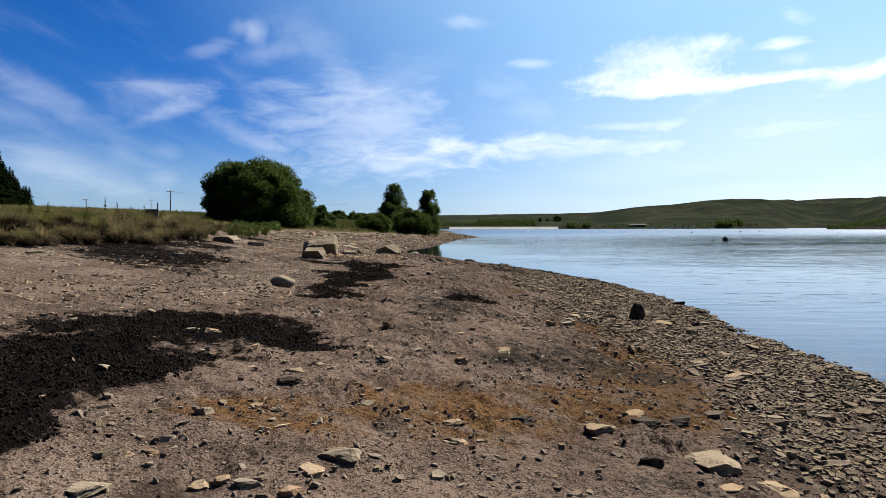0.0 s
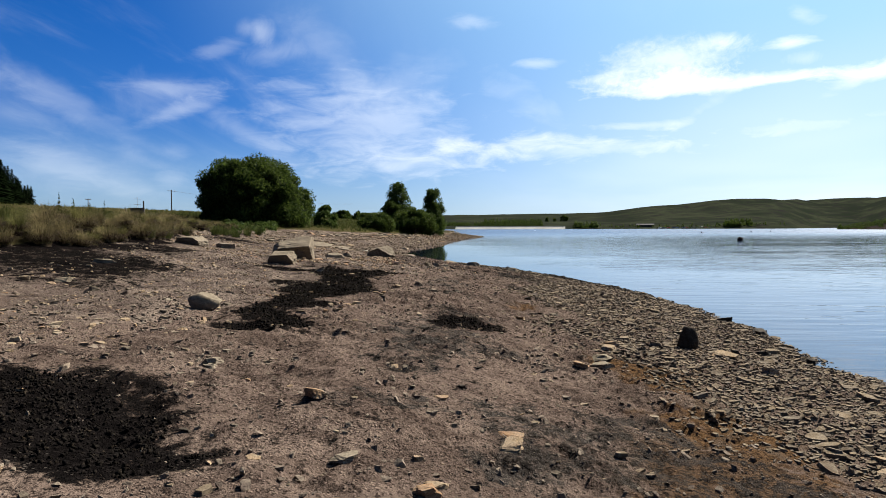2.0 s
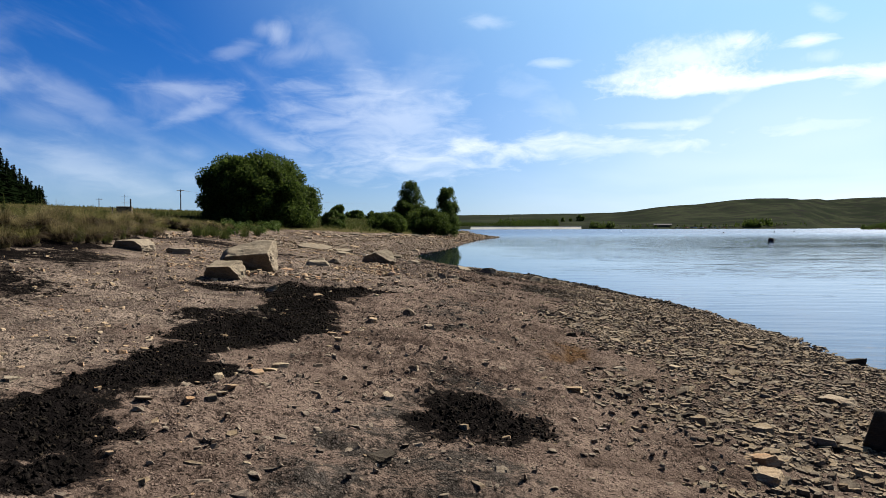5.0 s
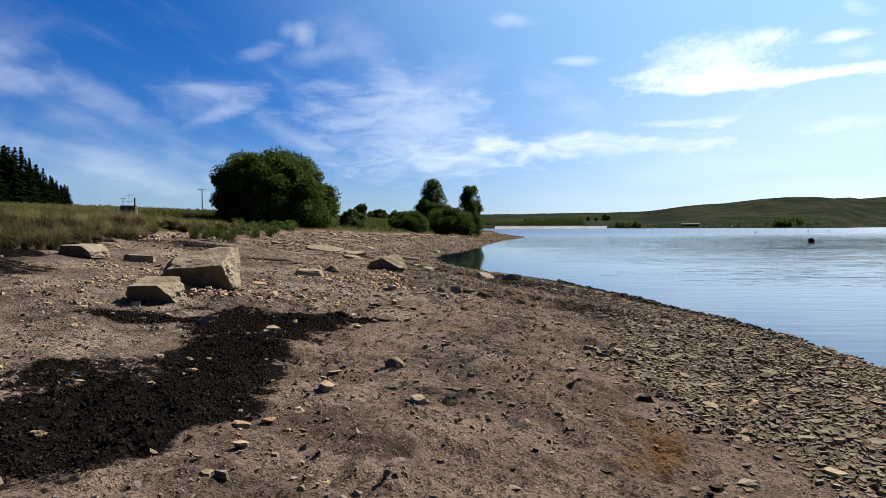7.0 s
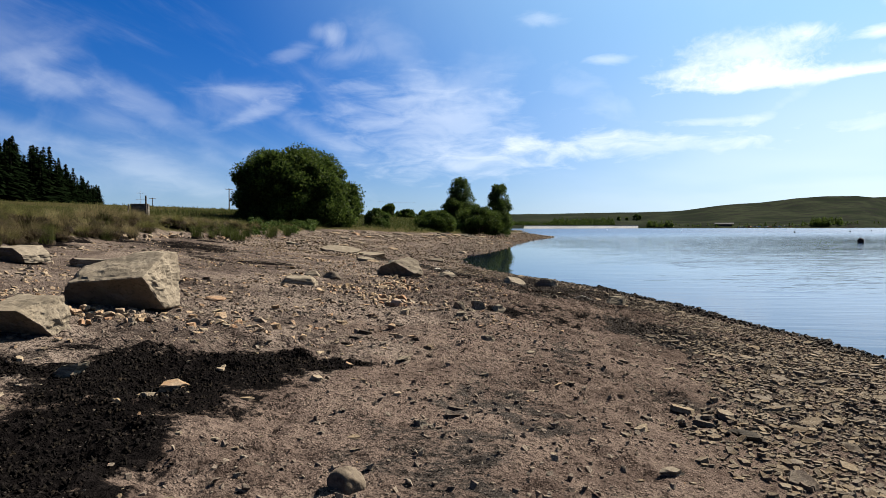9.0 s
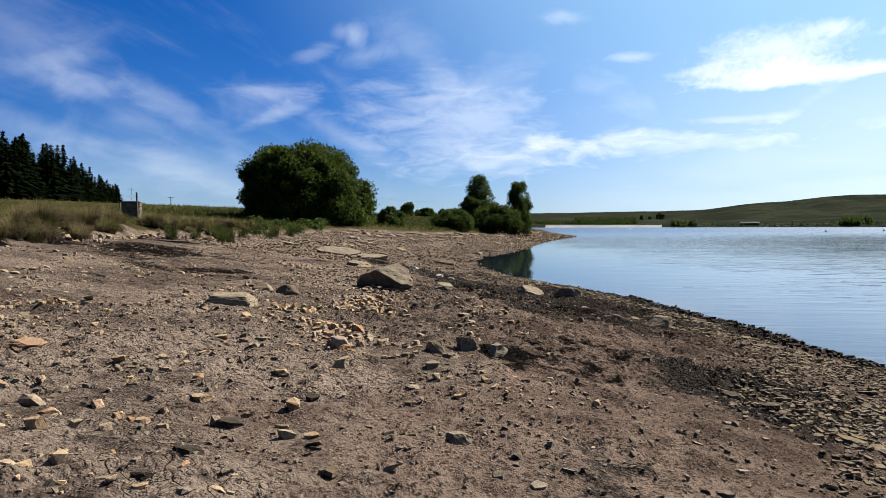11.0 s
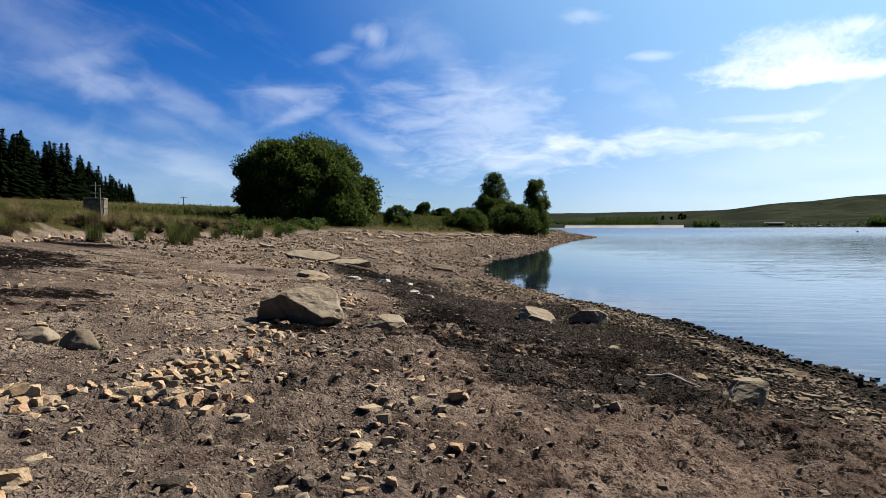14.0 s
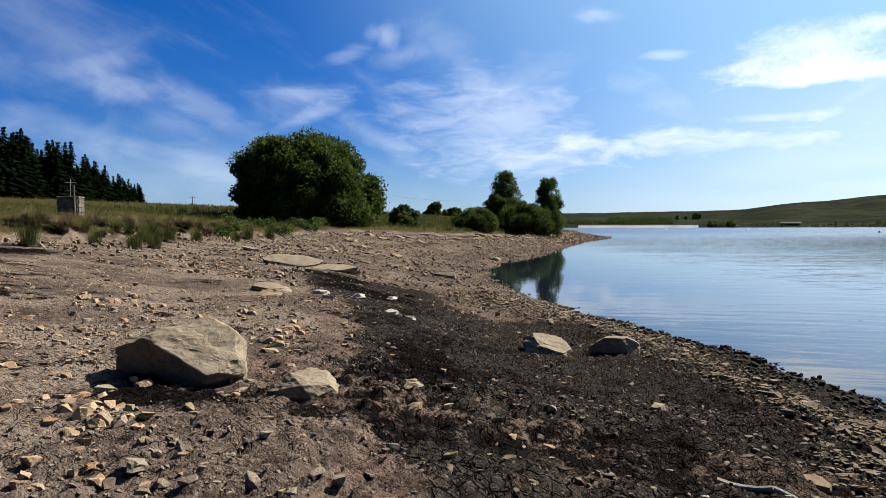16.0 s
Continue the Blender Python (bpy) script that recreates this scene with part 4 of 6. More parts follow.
stone(1.48, 3.66, 0.17, 0.13, 0.13, -22, DARKSTONE)
stone(-1.50, 2.57, 0.10, 0.07, 0.03, 2, SAND)
stone(-1.44, 2.42, 0.08, 0.06, 0.04, 37, SAND)
stone(-1.58, 2.49, 0.07, 0.06, 0.03, 36, SAND)
stone(0.23, 5.98, 0.15, 0.13, 0.05, 3, SAND)
stone(2.52, 12.18, 0.29, 0.19, 0.10, 5, SAND)
stone(-1.68, 8.10, 0.17, 0.16, 0.08, 21, GRIT)
stone(-0.28, 6.27, 0.16, 0.14, 0.04, -17, GRIT)
stone(2.13, 10.88, 0.35, 0.29, 0.09, -18, GRIT)
stone(0.72, 7.15, 0.23, 0.16, 0.06, -38, SAND)
stone(-0.50, 3.88, 0.12, 0.12, 0.03, 5, GRIT)
stone(-0.92, 3.07, 0.09, 0.09, 0.02, -38, SAND)
stone(-1.25, 3.66, 0.10, 0.08, 0.02, 13, SAND)
stone(-5.69, 12.82, 0.30, 0.23, 0.16, 34, GRIT)
stone(-5.05, 12.48, 0.17, 0.16, 0.11, 17, GRIT)
stone(-6.55, 15.68, 0.44, 0.30, 0.11, -17, GRIT)
stone(-8.53, 13.18, 0.54, 0.47, 0.14, -15, GRIT)
stone(3.87, 8.06, 0.28, 0.19, 0.08, -9, SAND)
stone(0.70, 6.86, 0.22, 0.22, 0.07, 19, SAND)
stone(0.19, 5.81, 0.16, 0.13, 0.08, 5, SAND)
stone(-0.48, 5.32, 0.19, 0.19, 0.05, -8, GRIT)
stone(2.02, 10.43, 0.30, 0.28, 0.08, -27, SAND)
stone(2.46, 11.87, 0.22, 0.19, 0.11, 7, SAND)
stone(3.69, 7.72, 0.30, 0.28, 0.08, -36, SAND)
stone(-1.24, 6.38, 0.08, 0.07, 0.03, -29, DARKSTONE)
stone(-0.72, 5.99, 0.11, 0.08, 0.03, 25, SAND)
stone(-1.05, 4.99, 0.09, 0.08, 0.02, -22, GRIT)
stone(-1.24, 4.74, 0.18, 0.14, 0.05, 29, SAND)
stone(0.12, 6.42, 0.08, 0.06, 0.04, 0, SAND)
stone(0.22, 7.95, 0.15, 0.11, 0.04, -30, SAND)
stone(-1.68, 7.99, 0.12, 0.11, 0.05, -1, GRIT)
stone(-0.22, 8.64, 0.08, 0.08, 0.03, -20, SAND)
stone(2.00, 10.23, 0.29, 0.26, 0.09, -30, GRIT)
stone(2.45, 11.50, 0.18, 0.18, 0.12, 28, DARKSTONE)
stone(1.74, 10.11, 0.23, 0.23, 0.06, -36, SAND)
stone(4.38, 12.71, 0.48, 0.35, 0.12, 36, SAND)
stone(4.72, 13.19, 0.21, 0.16, 0.14, -8, DARKSTONE)
stone(2.41, 13.45, 0.22, 0.18, 0.10, 13, DARKSTONE)
stone(1.36, 13.53, 0.29, 0.29, 0.07, 32, SAND)
stone(-0.08, 13.32, 0.13, 0.13, 0.07, 40, GRIT)
stone(1.13, 9.40, 0.10, 0.10, 0.03, 12, SAND)
stone(0.39, 8.30, 0.09, 0.06, 0.05, 15, DARKSTONE)
stone(-3.74, 11.98, 0.24, 0.19, 0.06, -33, GRIT)
stone(-2.53, 10.05, 0.09, 0.09, 0.05, -3, SAND)
stone(-1.60, 9.87, 0.18, 0.13, 0.05, 39, SAND)
stone(-2.88, 11.99, 0.14, 0.14, 0.05, 26, GRIT)
stone(2.25, 12.69, 0.16, 0.13, 0.08, 22, DARKSTONE)
stone(4.62, 15.12, 0.46, 0.41, 0.12, 0, SAND)
stone(5.40, 13.80, 0.35, 0.28, 0.16, -3, DARKSTONE)
stone(4.59, 11.72, 0.27, 0.22, 0.15, -22, SAND)
stone(0.56, 9.21, 0.10, 0.07, 0.02, 28, DARKSTONE)
stone(-1.15, 9.86, 0.08, 0.08, 0.02, 40, SAND)
stone(-0.06, 10.93, 0.19, 0.18, 0.05, 3, DARKSTONE)
stone(-0.09, 15.61, 0.18, 0.13, 0.09, 22, SAND)
stone(0.14, 15.84, 0.18, 0.13, 0.09, 30, DARKSTONE)
stone(0.33, 16.22, 0.17, 0.16, 0.07, 6, GRIT)
stone(1.87, 16.99, 0.17, 0.11, 0.12, 5, DARKSTONE)
stone(-2.81, 18.18, 0.27, 0.24, 0.11, -36, GRIT)
stone(-2.05, 18.20, 0.21, 0.19, 0.07, 6, SAND)
stone(-2.00, 17.83, 0.11, 0.10, 0.05, -5, SAND)
stone(-2.57, 16.57, 0.12, 0.12, 0.06, -7, SAND)
stone(-2.33, 16.66, 0.08, 0.08, 0.05, -3, SAND)
stone(-2.07, 16.12, 0.12, 0.12, 0.03, 3, SAND)
stone(-2.12, 15.55, 0.08, 0.07, 0.05, 34, SAND)
stone(-0.87, 15.16, 0.12, 0.12, 0.05, 20, SAND)
stone(-3.68, 22.34, 0.40, 0.28, 0.10, -5, ROSE)
stone(-2.21, 14.39, 0.10, 0.08, 0.05, 24, SAND)
stone(1.89, 15.00, 0.12, 0.11, 0.04, 5, DARKSTONE)
stone(2.17, 15.22, 0.20, 0.15, 0.07, 4, GRIT)
stone(2.95, 15.67, 0.19, 0.18, 0.08, 12, SAND)
stone(0.01, 21.28, 0.16, 0.12, 0.11, -18, GRIT)
stone(-1.31, 20.60, 0.17, 0.16, 0.06, 17, DARKSTONE)
stone(-0.57, 14.12, 0.08, 0.08, 0.03, 2, GRIT)
stone(-2.63, 15.47, 0.11, 0.09, 0.04, 27, SAND)
stone(-2.49, 15.59, 0.09, 0.09, 0.04, -15, SAND)
stone(3.17, 17.93, 0.20, 0.19, 0.07, 21, SAND)
stone(1.18, 14.91, 0.08, 0.06, 0.03, -30, DARKSTONE)
stone(1.81, 16.41, 0.09, 0.08, 0.03, 13, SAND)
stone(1.14, 17.31, 0.13, 0.09, 0.06, 34, DARKSTONE)
stone(-0.26, 18.04, 0.11, 0.09, 0.07, 13, GRIT)
stone(-0.69, 19.89, 0.17, 0.13, 0.04, 30, GRIT)
stone(-1.37, 21.19, 0.18, 0.17, 0.06, -6, DARKSTONE)
stone(-1.34, 20.24, 0.12, 0.11, 0.05, -37, DARKSTONE)
stone(-2.17, 18.02, 0.11, 0.08, 0.05, 35, SAND)
stone(-2.15, 17.68, 0.07, 0.06, 0.05, -17, SAND)
stone(2.11, 19.07, 0.29, 0.29, 0.07, -12, DARKSTONE)
stone(-2.18, 20.10, 0.14, 0.10, 0.04, -23, SAND)
stone(-1.93, 20.11, 0.11, 0.08, 0.05, -17, SAND)
stone(-1.74, 21.52, 0.18, 0.14, 0.06, 30, SAND)
stone(-1.25, 23.09, 0.17, 0.12, 0.10, 19, SAND)
stone(-1.12, 21.98, 0.14, 0.11, 0.07, 38, DARKSTONE)
stone(-0.51, 22.51, 0.15, 0.10, 0.06, -14, SAND)
stone(-0.47, 23.29, 0.19, 0.14, 0.10, 7, GRIT)
stone(0.49, 20.73, 0.12, 0.08, 0.04, 11, GRIT)
stone(-1.61, 22.56, 0.17, 0.16, 0.06, 12, SAND)
stone(-1.65, 24.15, 0.21, 0.20, 0.09, 30, SAND)
stone(-1.94, 20.94, 0.11, 0.09, 0.05, -36, SAND)
stone(2.26, 24.79, 0.19, 0.16, 0.08, -2, DARKSTONE)
stone(1.29, 17.82, 0.15, 0.10, 0.05, 29, GRIT)
stone(-2.37, 21.71, 0.11, 0.09, 0.05, 34, SAND)
stone(-1.35, 23.54, 0.19, 0.18, 0.13, 13, ROSE)
stone(-0.56, 23.95, 0.20, 0.16, 0.22, 32, GRIT)
stone(-0.40, 23.82, 0.17, 0.14, 0.10, 7, GRIT)
stone(-0.32, 24.50, 0.30, 0.24, 0.20, -20, GRIT)
stone(0.00, 24.40, 0.30, 0.24, 0.16, 32, GRIT)
stone(0.40, 25.24, 0.18, 0.14, 0.06, -15, DARKSTONE)
stone(0.58, 24.80, 0.10, 0.10, 0.04, 37, GRIT)
stone(-0.47, 26.41, 0.23, 0.16, 0.08, -40, SAND)
stone(-0.65, 27.27, 0.21, 0.17, 0.05, 1, SAND)
stone(1.07, 28.35, 0.14, 0.12, 0.10, 32, GRIT)
stone(2.28, 26.08, 0.20, 0.16, 0.06, 15, GRIT)
stone(-1.30, 22.81, 0.18, 0.18, 0.07, 23, SAND)
stone(-0.70, 23.50, 0.10, 0.08, 0.08, 8, SAND)
stone(-0.91, 23.55, 0.11, 0.08, 0.04, -20, SAND)
stone(-1.99, 23.85, 0.21, 0.18, 0.06, -7, SAND)
stone(-1.88, 23.22, 0.12, 0.11, 0.09, -2, GRIT)
stone(-1.88, 25.46, 0.20, 0.17, 0.09, 13, SAND)
stone(-1.53, 24.92, 0.15, 0.10, 0.06, -1, DARKSTONE)
stone(-2.09, 25.83, 0.16, 0.13, 0.06, -4, SAND)
stone(-1.34, 24.04, 0.14, 0.10, 0.10, -37, ROSE)
stone(-1.76, 24.47, 0.13, 0.09, 0.07, 39, SAND)
stone(-1.91, 24.60, 0.12, 0.12, 0.06, -9, ROSE)
stone(-1.46, 23.99, 0.12, 0.09, 0.05, -23, SAND)
stone(-1.64, 24.53, 0.11, 0.10, 0.05, -39, SAND)
stone(-1.50, 23.91, 0.14, 0.11, 0.05, 31, SAND)
stone(-1.47, 24.40, 0.12, 0.09, 0.06, 20, SAND)
stone(-2.35, 25.08, 0.10, 0.09, 0.05, -9, SAND)
stone(-2.09, 24.89, 0.12, 0.10, 0.05, -21, SAND)
stone(-2.41, 24.08, 0.17, 0.16, 0.05, -4, GRIT)
stone(-2.27, 23.58, 0.12, 0.09, 0.05, 37, SAND)
stone(-1.93, 23.41, 0.10, 0.10, 0.03, 26, SAND)
stone(-1.42, 26.80, 0.15, 0.13, 0.05, 37, GRIT)
stone(-1.14, 25.59, 0.15, 0.14, 0.04, -25, DARKSTONE)
stone(-1.05, 24.20, 0.09, 0.06, 0.03, -24, ROSE)
stone(-2.20, 24.61, 0.11, 0.08, 0.05, 28, SAND)
stone(-2.65, 24.79, 0.09, 0.08, 0.04, 38, SAND)
stone(1.78, 26.76, 0.13, 0.10, 0.03, 27, GRIT)
stone(0.24, 24.76, 0.10, 0.06, 0.03, 4, SAND)
stone(-0.87, 31.80, 0.18, 0.14, 0.07, 35, SAND)
stone(-1.58, 29.35, 0.11, 0.08, 0.06, -40, SAND)
stone(-3.20, 25.62, 0.17, 0.13, 0.04, 18, SAND)
stone(-3.15, 24.52, 0.12, 0.11, 0.03, -27, SAND)
stone(-2.90, 24.06, 0.10, 0.10, 0.04, 29, SAND)
stone(-2.30, 23.33, 0.10, 0.07, 0.05, 14, GRIT)
stone(-2.20, 26.26, 0.09, 0.08, 0.05, 14, SAND)
stone(-2.18, 26.84, 0.12, 0.11, 0.05, 40, SAND)
stone(-2.55, 27.38, 0.12, 0.11, 0.05, 9, SAND)
stone(-2.43, 28.02, 0.14, 0.12, 0.06, -15, SAND)
stone(-2.05, 27.50, 0.11, 0.10, 0.04, 19, SAND)
stone(-2.20, 28.19, 0.13, 0.12, 0.06, -32, SAND)
stone(-2.82, 28.61, 0.14, 0.11, 0.07, -40, SAND)
stone(-2.33, 29.14, 0.13, 0.11, 0.06, 15, SAND)
stone(-1.92, 28.35, 0.13, 0.11, 0.06, 20, SAND)
stone(-2.02, 29.18, 0.11, 0.11, 0.05, -22, SAND)
stone(-1.78, 31.74, 0.19, 0.13, 0.06, 30, SAND)
stone(-0.83, 31.66, 0.23, 0.22, 0.06, 2, GRIT)
stone(1.41, 33.45, 0.25, 0.21, 0.13, 14, GRIT)
stone(-1.73, 29.17, 0.18, 0.15, 0.06, -34, GRIT)
stone(-1.77, 29.39, 0.11, 0.07, 0.04, -11, SAND)
stone(-2.77, 29.74, 0.15, 0.11, 0.06, -30, SAND)
stone(-2.57, 29.71, 0.17, 0.15, 0.05, -37, SAND)
stone(-2.98, 30.55, 0.19, 0.15, 0.06, 14, SAND)
stone(-2.59, 30.25, 0.15, 0.15, 0.05, 11, ROSE)
stone(-2.27, 30.03, 0.13, 0.11, 0.05, -34, SAND)
stone(-2.52, 30.02, 0.11, 0.08, 0.05, -25, SAND)
stone(-2.97, 30.87, 0.12, 0.09, 0.06, -26, SAND)
stone(-2.84, 30.82, 0.13, 0.12, 0.06, -23, ROSE)
stone(-2.82, 30.16, 0.11, 0.11, 0.04, 16, SAND)
stone(-5.03, 37.72, 0.66, 0.46, 0.17, 38, SAND)
stone(-2.62, 37.42, 0.30, 0.20, 0.12, 20, PALE)
stone(-2.25, 37.20, 0.22, 0.18, 0.09, -10, PALE)
stone(-4.42, 38.70, 0.34, 0.24, 0.14, 15, PALE)
stone(-3.63, 38.64, 0.44, 0.31, 0.13, -20, PALE)
stone(-3.99, 37.96, 0.32, 0.21, 0.09, -13, PALE)
stone(-3.71, 43.15, 0.29, 0.20, 0.17, -27, DARKSTONE)
stone(-2.13, 31.08, 0.14, 0.12, 0.08, -31, SAND)
stone(-2.17, 31.33, 0.11, 0.08, 0.06, 33, SAND)
stone(-2.17, 30.91, 0.10, 0.08, 0.04, 11, SAND)
stone(-2.53, 32.49, 0.18, 0.17, 0.05, -23, SAND)
stone(-2.77, 32.90, 0.17, 0.11, 0.05, -29, SAND)
stone(-2.93, 33.70, 0.18, 0.14, 0.06, 36, SAND)
stone(-3.48, 34.15, 0.18, 0.15, 0.06, 5, SAND)
stone(-3.92, 34.77, 0.16, 0.16, 0.07, 7, SAND)
stone(-3.49, 40.56, 0.37, 0.36, 0.10, -23, PALE)
stone(1.71, 41.02, 0.18, 0.16, 0.09, -21, DARKSTONE)
stone(2.75, 34.88, 0.14, 0.12, 0.05, 24, GRIT)
stone(-3.41, 35.12, 0.17, 0.12, 0.07, 31, GRIT)
stone(3.16, 34.55, 0.14, 0.11, 0.05, -12, SAND)
stone(-2.09, 28.78, 0.13, 0.10, 0.06, 30, SAND)
stone(-1.26, 29.72, 0.09, 0.07, 0.04, -4, GRIT)
stone(1.36, 30.57, 0.16, 0.14, 0.04, -23, PALE)
stone(-1.05, 29.77, 0.07, 0.07, 0.02, 7, SAND)
stone(-5.04, 37.27, 0.17, 0.14, 0.07, 9, SAND)
stone(-2.61, 34.99, 0.13, 0.09, 0.05, -38, SAND)
stone(-1.58, 33.76, 0.09, 0.08, 0.03, -30, GRIT)
stone(-6.35, 34.48, 0.24, 0.20, 0.09, -36, SAND)
stone(-5.11, 34.25, 0.13, 0.09, 0.06, -25, ROSE)

# bleached stick lying on the dark mud
bm = bmesh.new()
last = None
for k in range(9):
    t = k / 8
    p = Vector((1.52 + 0.62 * t, 30.95 - 0.42 * t + 0.03 * math.sin(9 * t), 0.0))
    p.z = at_ground_rough(p.x, p.y) + 0.03
    if last:
        tube(bm, last, p, 0.030 - 0.016 * t, 0.028 - 0.016 * t, 7)
    last = p
tagged(part("driftwood", bm, DRIFT), "bleached grey stick lying on dark mud", "stick")

# dark stones standing in the water's edge
for k, (x, y, w) in enumerate(((6.52, 18.36, 0.44), (6.50, 17.25, 0.24), (6.58, 16.5, 0.50), (6.10, 13.6, 0.26), (6.35, 19.6, 0.22))):
    ob = new("stone", rock_mesh("stone", (w, 0.62 * w, 0.30 * w + 0.06), 520 + k, 6, 2, DARKSTONE, 0.08, 0.05))
    ob.matrix_world = pose(x, y, 0.035, 4, -3, 25 * k)
    tagged(ob, "dark wet stone standing in the shallows", "stone", "shallows stones")

# broad slabs along the bay
rng = random.Random(77)
SLABS = [rock_mesh("slab", (1, 1, 1), 300 + k, 6, 1, SAND if k % 2 else GRIT, 0.03, 0.03) for k in range(5)]
for k in range(90):
    y = rng.uniform(52, 112)
    near = rng.random() ** 0.8
    x = float(curve(y, SHORE)) - 0.3 - near * (float(curve(y, SHORE)) - float(curve(y, BANK)) - 0.8)
    w = rng.uniform(0.3, 1.0) * (1.25 if near > 0.5 else 0.9)
    ob = new("slab", SLABS[k % 5])
    z = at_ground_rough(x, y)
    ob.matrix_world = pose(x, y, z + 0.04 * w, rng.uniform(-8, 8), rng.uniform(-8, 8), rng.uniform(-35, 35)) @ Matrix.Diagonal((w * 1.3, w * 0.8, w * rng.uniform(0.22, 0.42), 1))
    tagged(ob, "flat sandstone slab lying along the bay", "stone", "bay slabs")
rock("slab", -9.0, 47.6, (2.4, 2.6, 0.75), 12, 31, GRIT, "broad smooth grey gritstone slab bedded in the beach", lean=(12, 6), sink=0.55, cuts=9, worn=0.14)
rock("slab", -7.3, 47.2, (1.7, 1.5, 0.30), -8, 32, GRIT, "low grey slab beside a broader one", lean=(3, 5), sink=0.46, cuts=9, worn=0.12)
rock("slab", -5.4, 38.5, (0.80, 0.66, 0.20), 14, 33, GRIT, "flat grey slab half buried among stones", lean=(5, 4), sink=0.36, cuts=8, worn=0.1)

# ---------------------------------------------------------------- shingle, chips and crumbs


def strew(name, label, mat, x, y, size, seed, flat=0.28, points=8, tilt=0.16, lift=0.25, shapes=8, plates=False, soft=False, shapes_given=None):
    """Many small stones as one object."""
    g = np.random.default_rng(seed)
    r = random.Random(seed)
    make = plate_template if plates else stone_template
    templates = shapes_given or [make(r, flat * r.uniform(0.7, 1.4), points, r.uniform(0.55, 0.95)) for _ in range(shapes)]
    n = len(x)
    z = ground_z(x, y)
    h = size * g.uniform(0.6, 1.35, n)
    place = np.stack((x, y, z + lift * flat * h), 1)
    s3 = np.stack((size, size * g.uniform(0.75, 1.0, n), h), 1)
    V, F = joined(templates, place, s3, g.uniform(0, 6.283, n), g.normal(0, tilt, (n, 2)), g.integers(0, shapes, n))
    tagged(new(name, from_arrays(name, V, F, mat, soft)), label, "stones", kind="stuff")


def spread(n, seed, keep, x0, x1, y0, y1):
    """Random places in a box, kept with the odds that keep(x, y, d) gives."""
    g = np.random.default_rng(seed)
    x, y = g.uniform(x0, x1, n), g.uniform(y0, y1, n)
    d = shore_x(y) - x
    ok = g.random(n) < keep(x, y, d)
    return x[ok], y[ok], g


def band(x, y, d):
    """The belt of slate along the water."""
    inner = curve(y, BELT + ((46, 5), (60, 9)))
    outer = curve(y, ((-5, -0.25), (25, -0.25), (29, 0.9), (37, 0.9), (42, -0.2), (60, -0.25)))
    return smooth((d - outer) / 0.45) * smooth((inner - d + 0.9 * fbm(x * 0.7, y * 0.7, 3, 120)) / 1.0)


def bare(x, y):
    """One where no black weed or crust covers the ground."""
    c = covers(x, y)
    return np.clip(1.25 - 1.4 * np.maximum(c["weed"], c["crust"]), 0.06, 1)


def shore_places(n, seed, odds):
    """Random places along the slate belt."""
    g = np.random.default_rng(seed)
    y, d = g.uniform(-1.5, 47, n), g.uniform(-0.3, 5.2, n)
    x = shore_x(y) - d
    ok = g.random(n) < band(x, y, d) * odds
    return x[ok], y[ok], g


x, y, g = shore_places(105000, 201, 1.0)
strew("shore_shingle", "belt of flat brown slate shingle along the waterline", SLATE, x, y, 0.030 + 0.080 * g.random(len(x)) ** 2.3, 202, 0.19, 5, 0.20, 0.55, 14, True)
x, y, g = shore_places(5200, 203, 0.8)
strew("shore_slates", "larger flat slates scattered in the shingle", SLATE, x, y, 0.08 + 0.20 * g.random(len(x)) ** 3.4, 204, 0.13, 7, 0.12, 0.5, 14, True)
g = np.random.default_rng(231)
y, d = g.uniform(26, 43, 2000), g.uniform(-0.22, 1.1, 2000) * g.random(2000) ** 0.5
x = shore_x(y) - d
strew("waterline_stones", "dark wet stones and mud lumps at the water's edge", DARKSTONE, x, y, 0.04 + 0.12 * g.random(len(x)) ** 2.2, 232, 0.42, 6, 0.2)
x, y, g = spread(26000, 215, lambda x, y, d: smooth((d - 0.5) / 2) * 0.34 * np.clip(1.15 - 1.5 * covers(x, y)["weed"], 0.04, 1), -6, 6, 0, 44)
strew("grey_chips", "small grey-brown slate chips strewn over the mud", SLATE, x, y, 0.022 + 0.10 * g.random(len(x)) ** 4.0, 216, 0.17, 5, 0.14, 0.4, 10, True)
x, y, g = spread(80000, 205, lambda x, y, d: smooth((d - 0.5) / 2) * smooth((-2.2 - x + 1.6 * fbm(x * 0.4, y * 0.4, 3, 130)) / 2.5 + smooth((y - 22) / 10) * 0.5) * 0.46 * smooth((fbm(x * 0.9, y * 0.9, 3, 133) + 0.45) / 0.7) * bare(x, y) + 0.010, -11, 3, 2, 46)
strew("tan_chips", "tan sandstone chips scattered over pale dried mud", SAND, x, y, 0.020 + 0.10 * g.random(len(x)) ** 3.8, 206, 0.21, 6, 0.14, 0.3, 12, True)
x, y, g = spread(70000, 207, lambda x, y, d: smooth((d - 0.2) / 1) * 0.85 * smooth((fbm(x * 1.3, y * 1.3, 3, 140) + 0.55) / 0.7) * np.clip(1.2 - 1.6 * covers(x, y)["weed"], 0.05, 1), -5, 5.5, 1, 40)
CLOD = stone_material("mud_clod", ((0.0525, 0.0406, 0.0336), (0.0805, 0.0644, 0.0525), (0.1050, 0.0840, 0.0672)), 0.95)
strew("mud_clods", "crumbs and clods of grey-brown dried mud", CLOD, x, y, 0.016 + 0.052 * g.random(len(x)) ** 3.6, 208, 0.46, 6, 0.25, 0.28, 12)
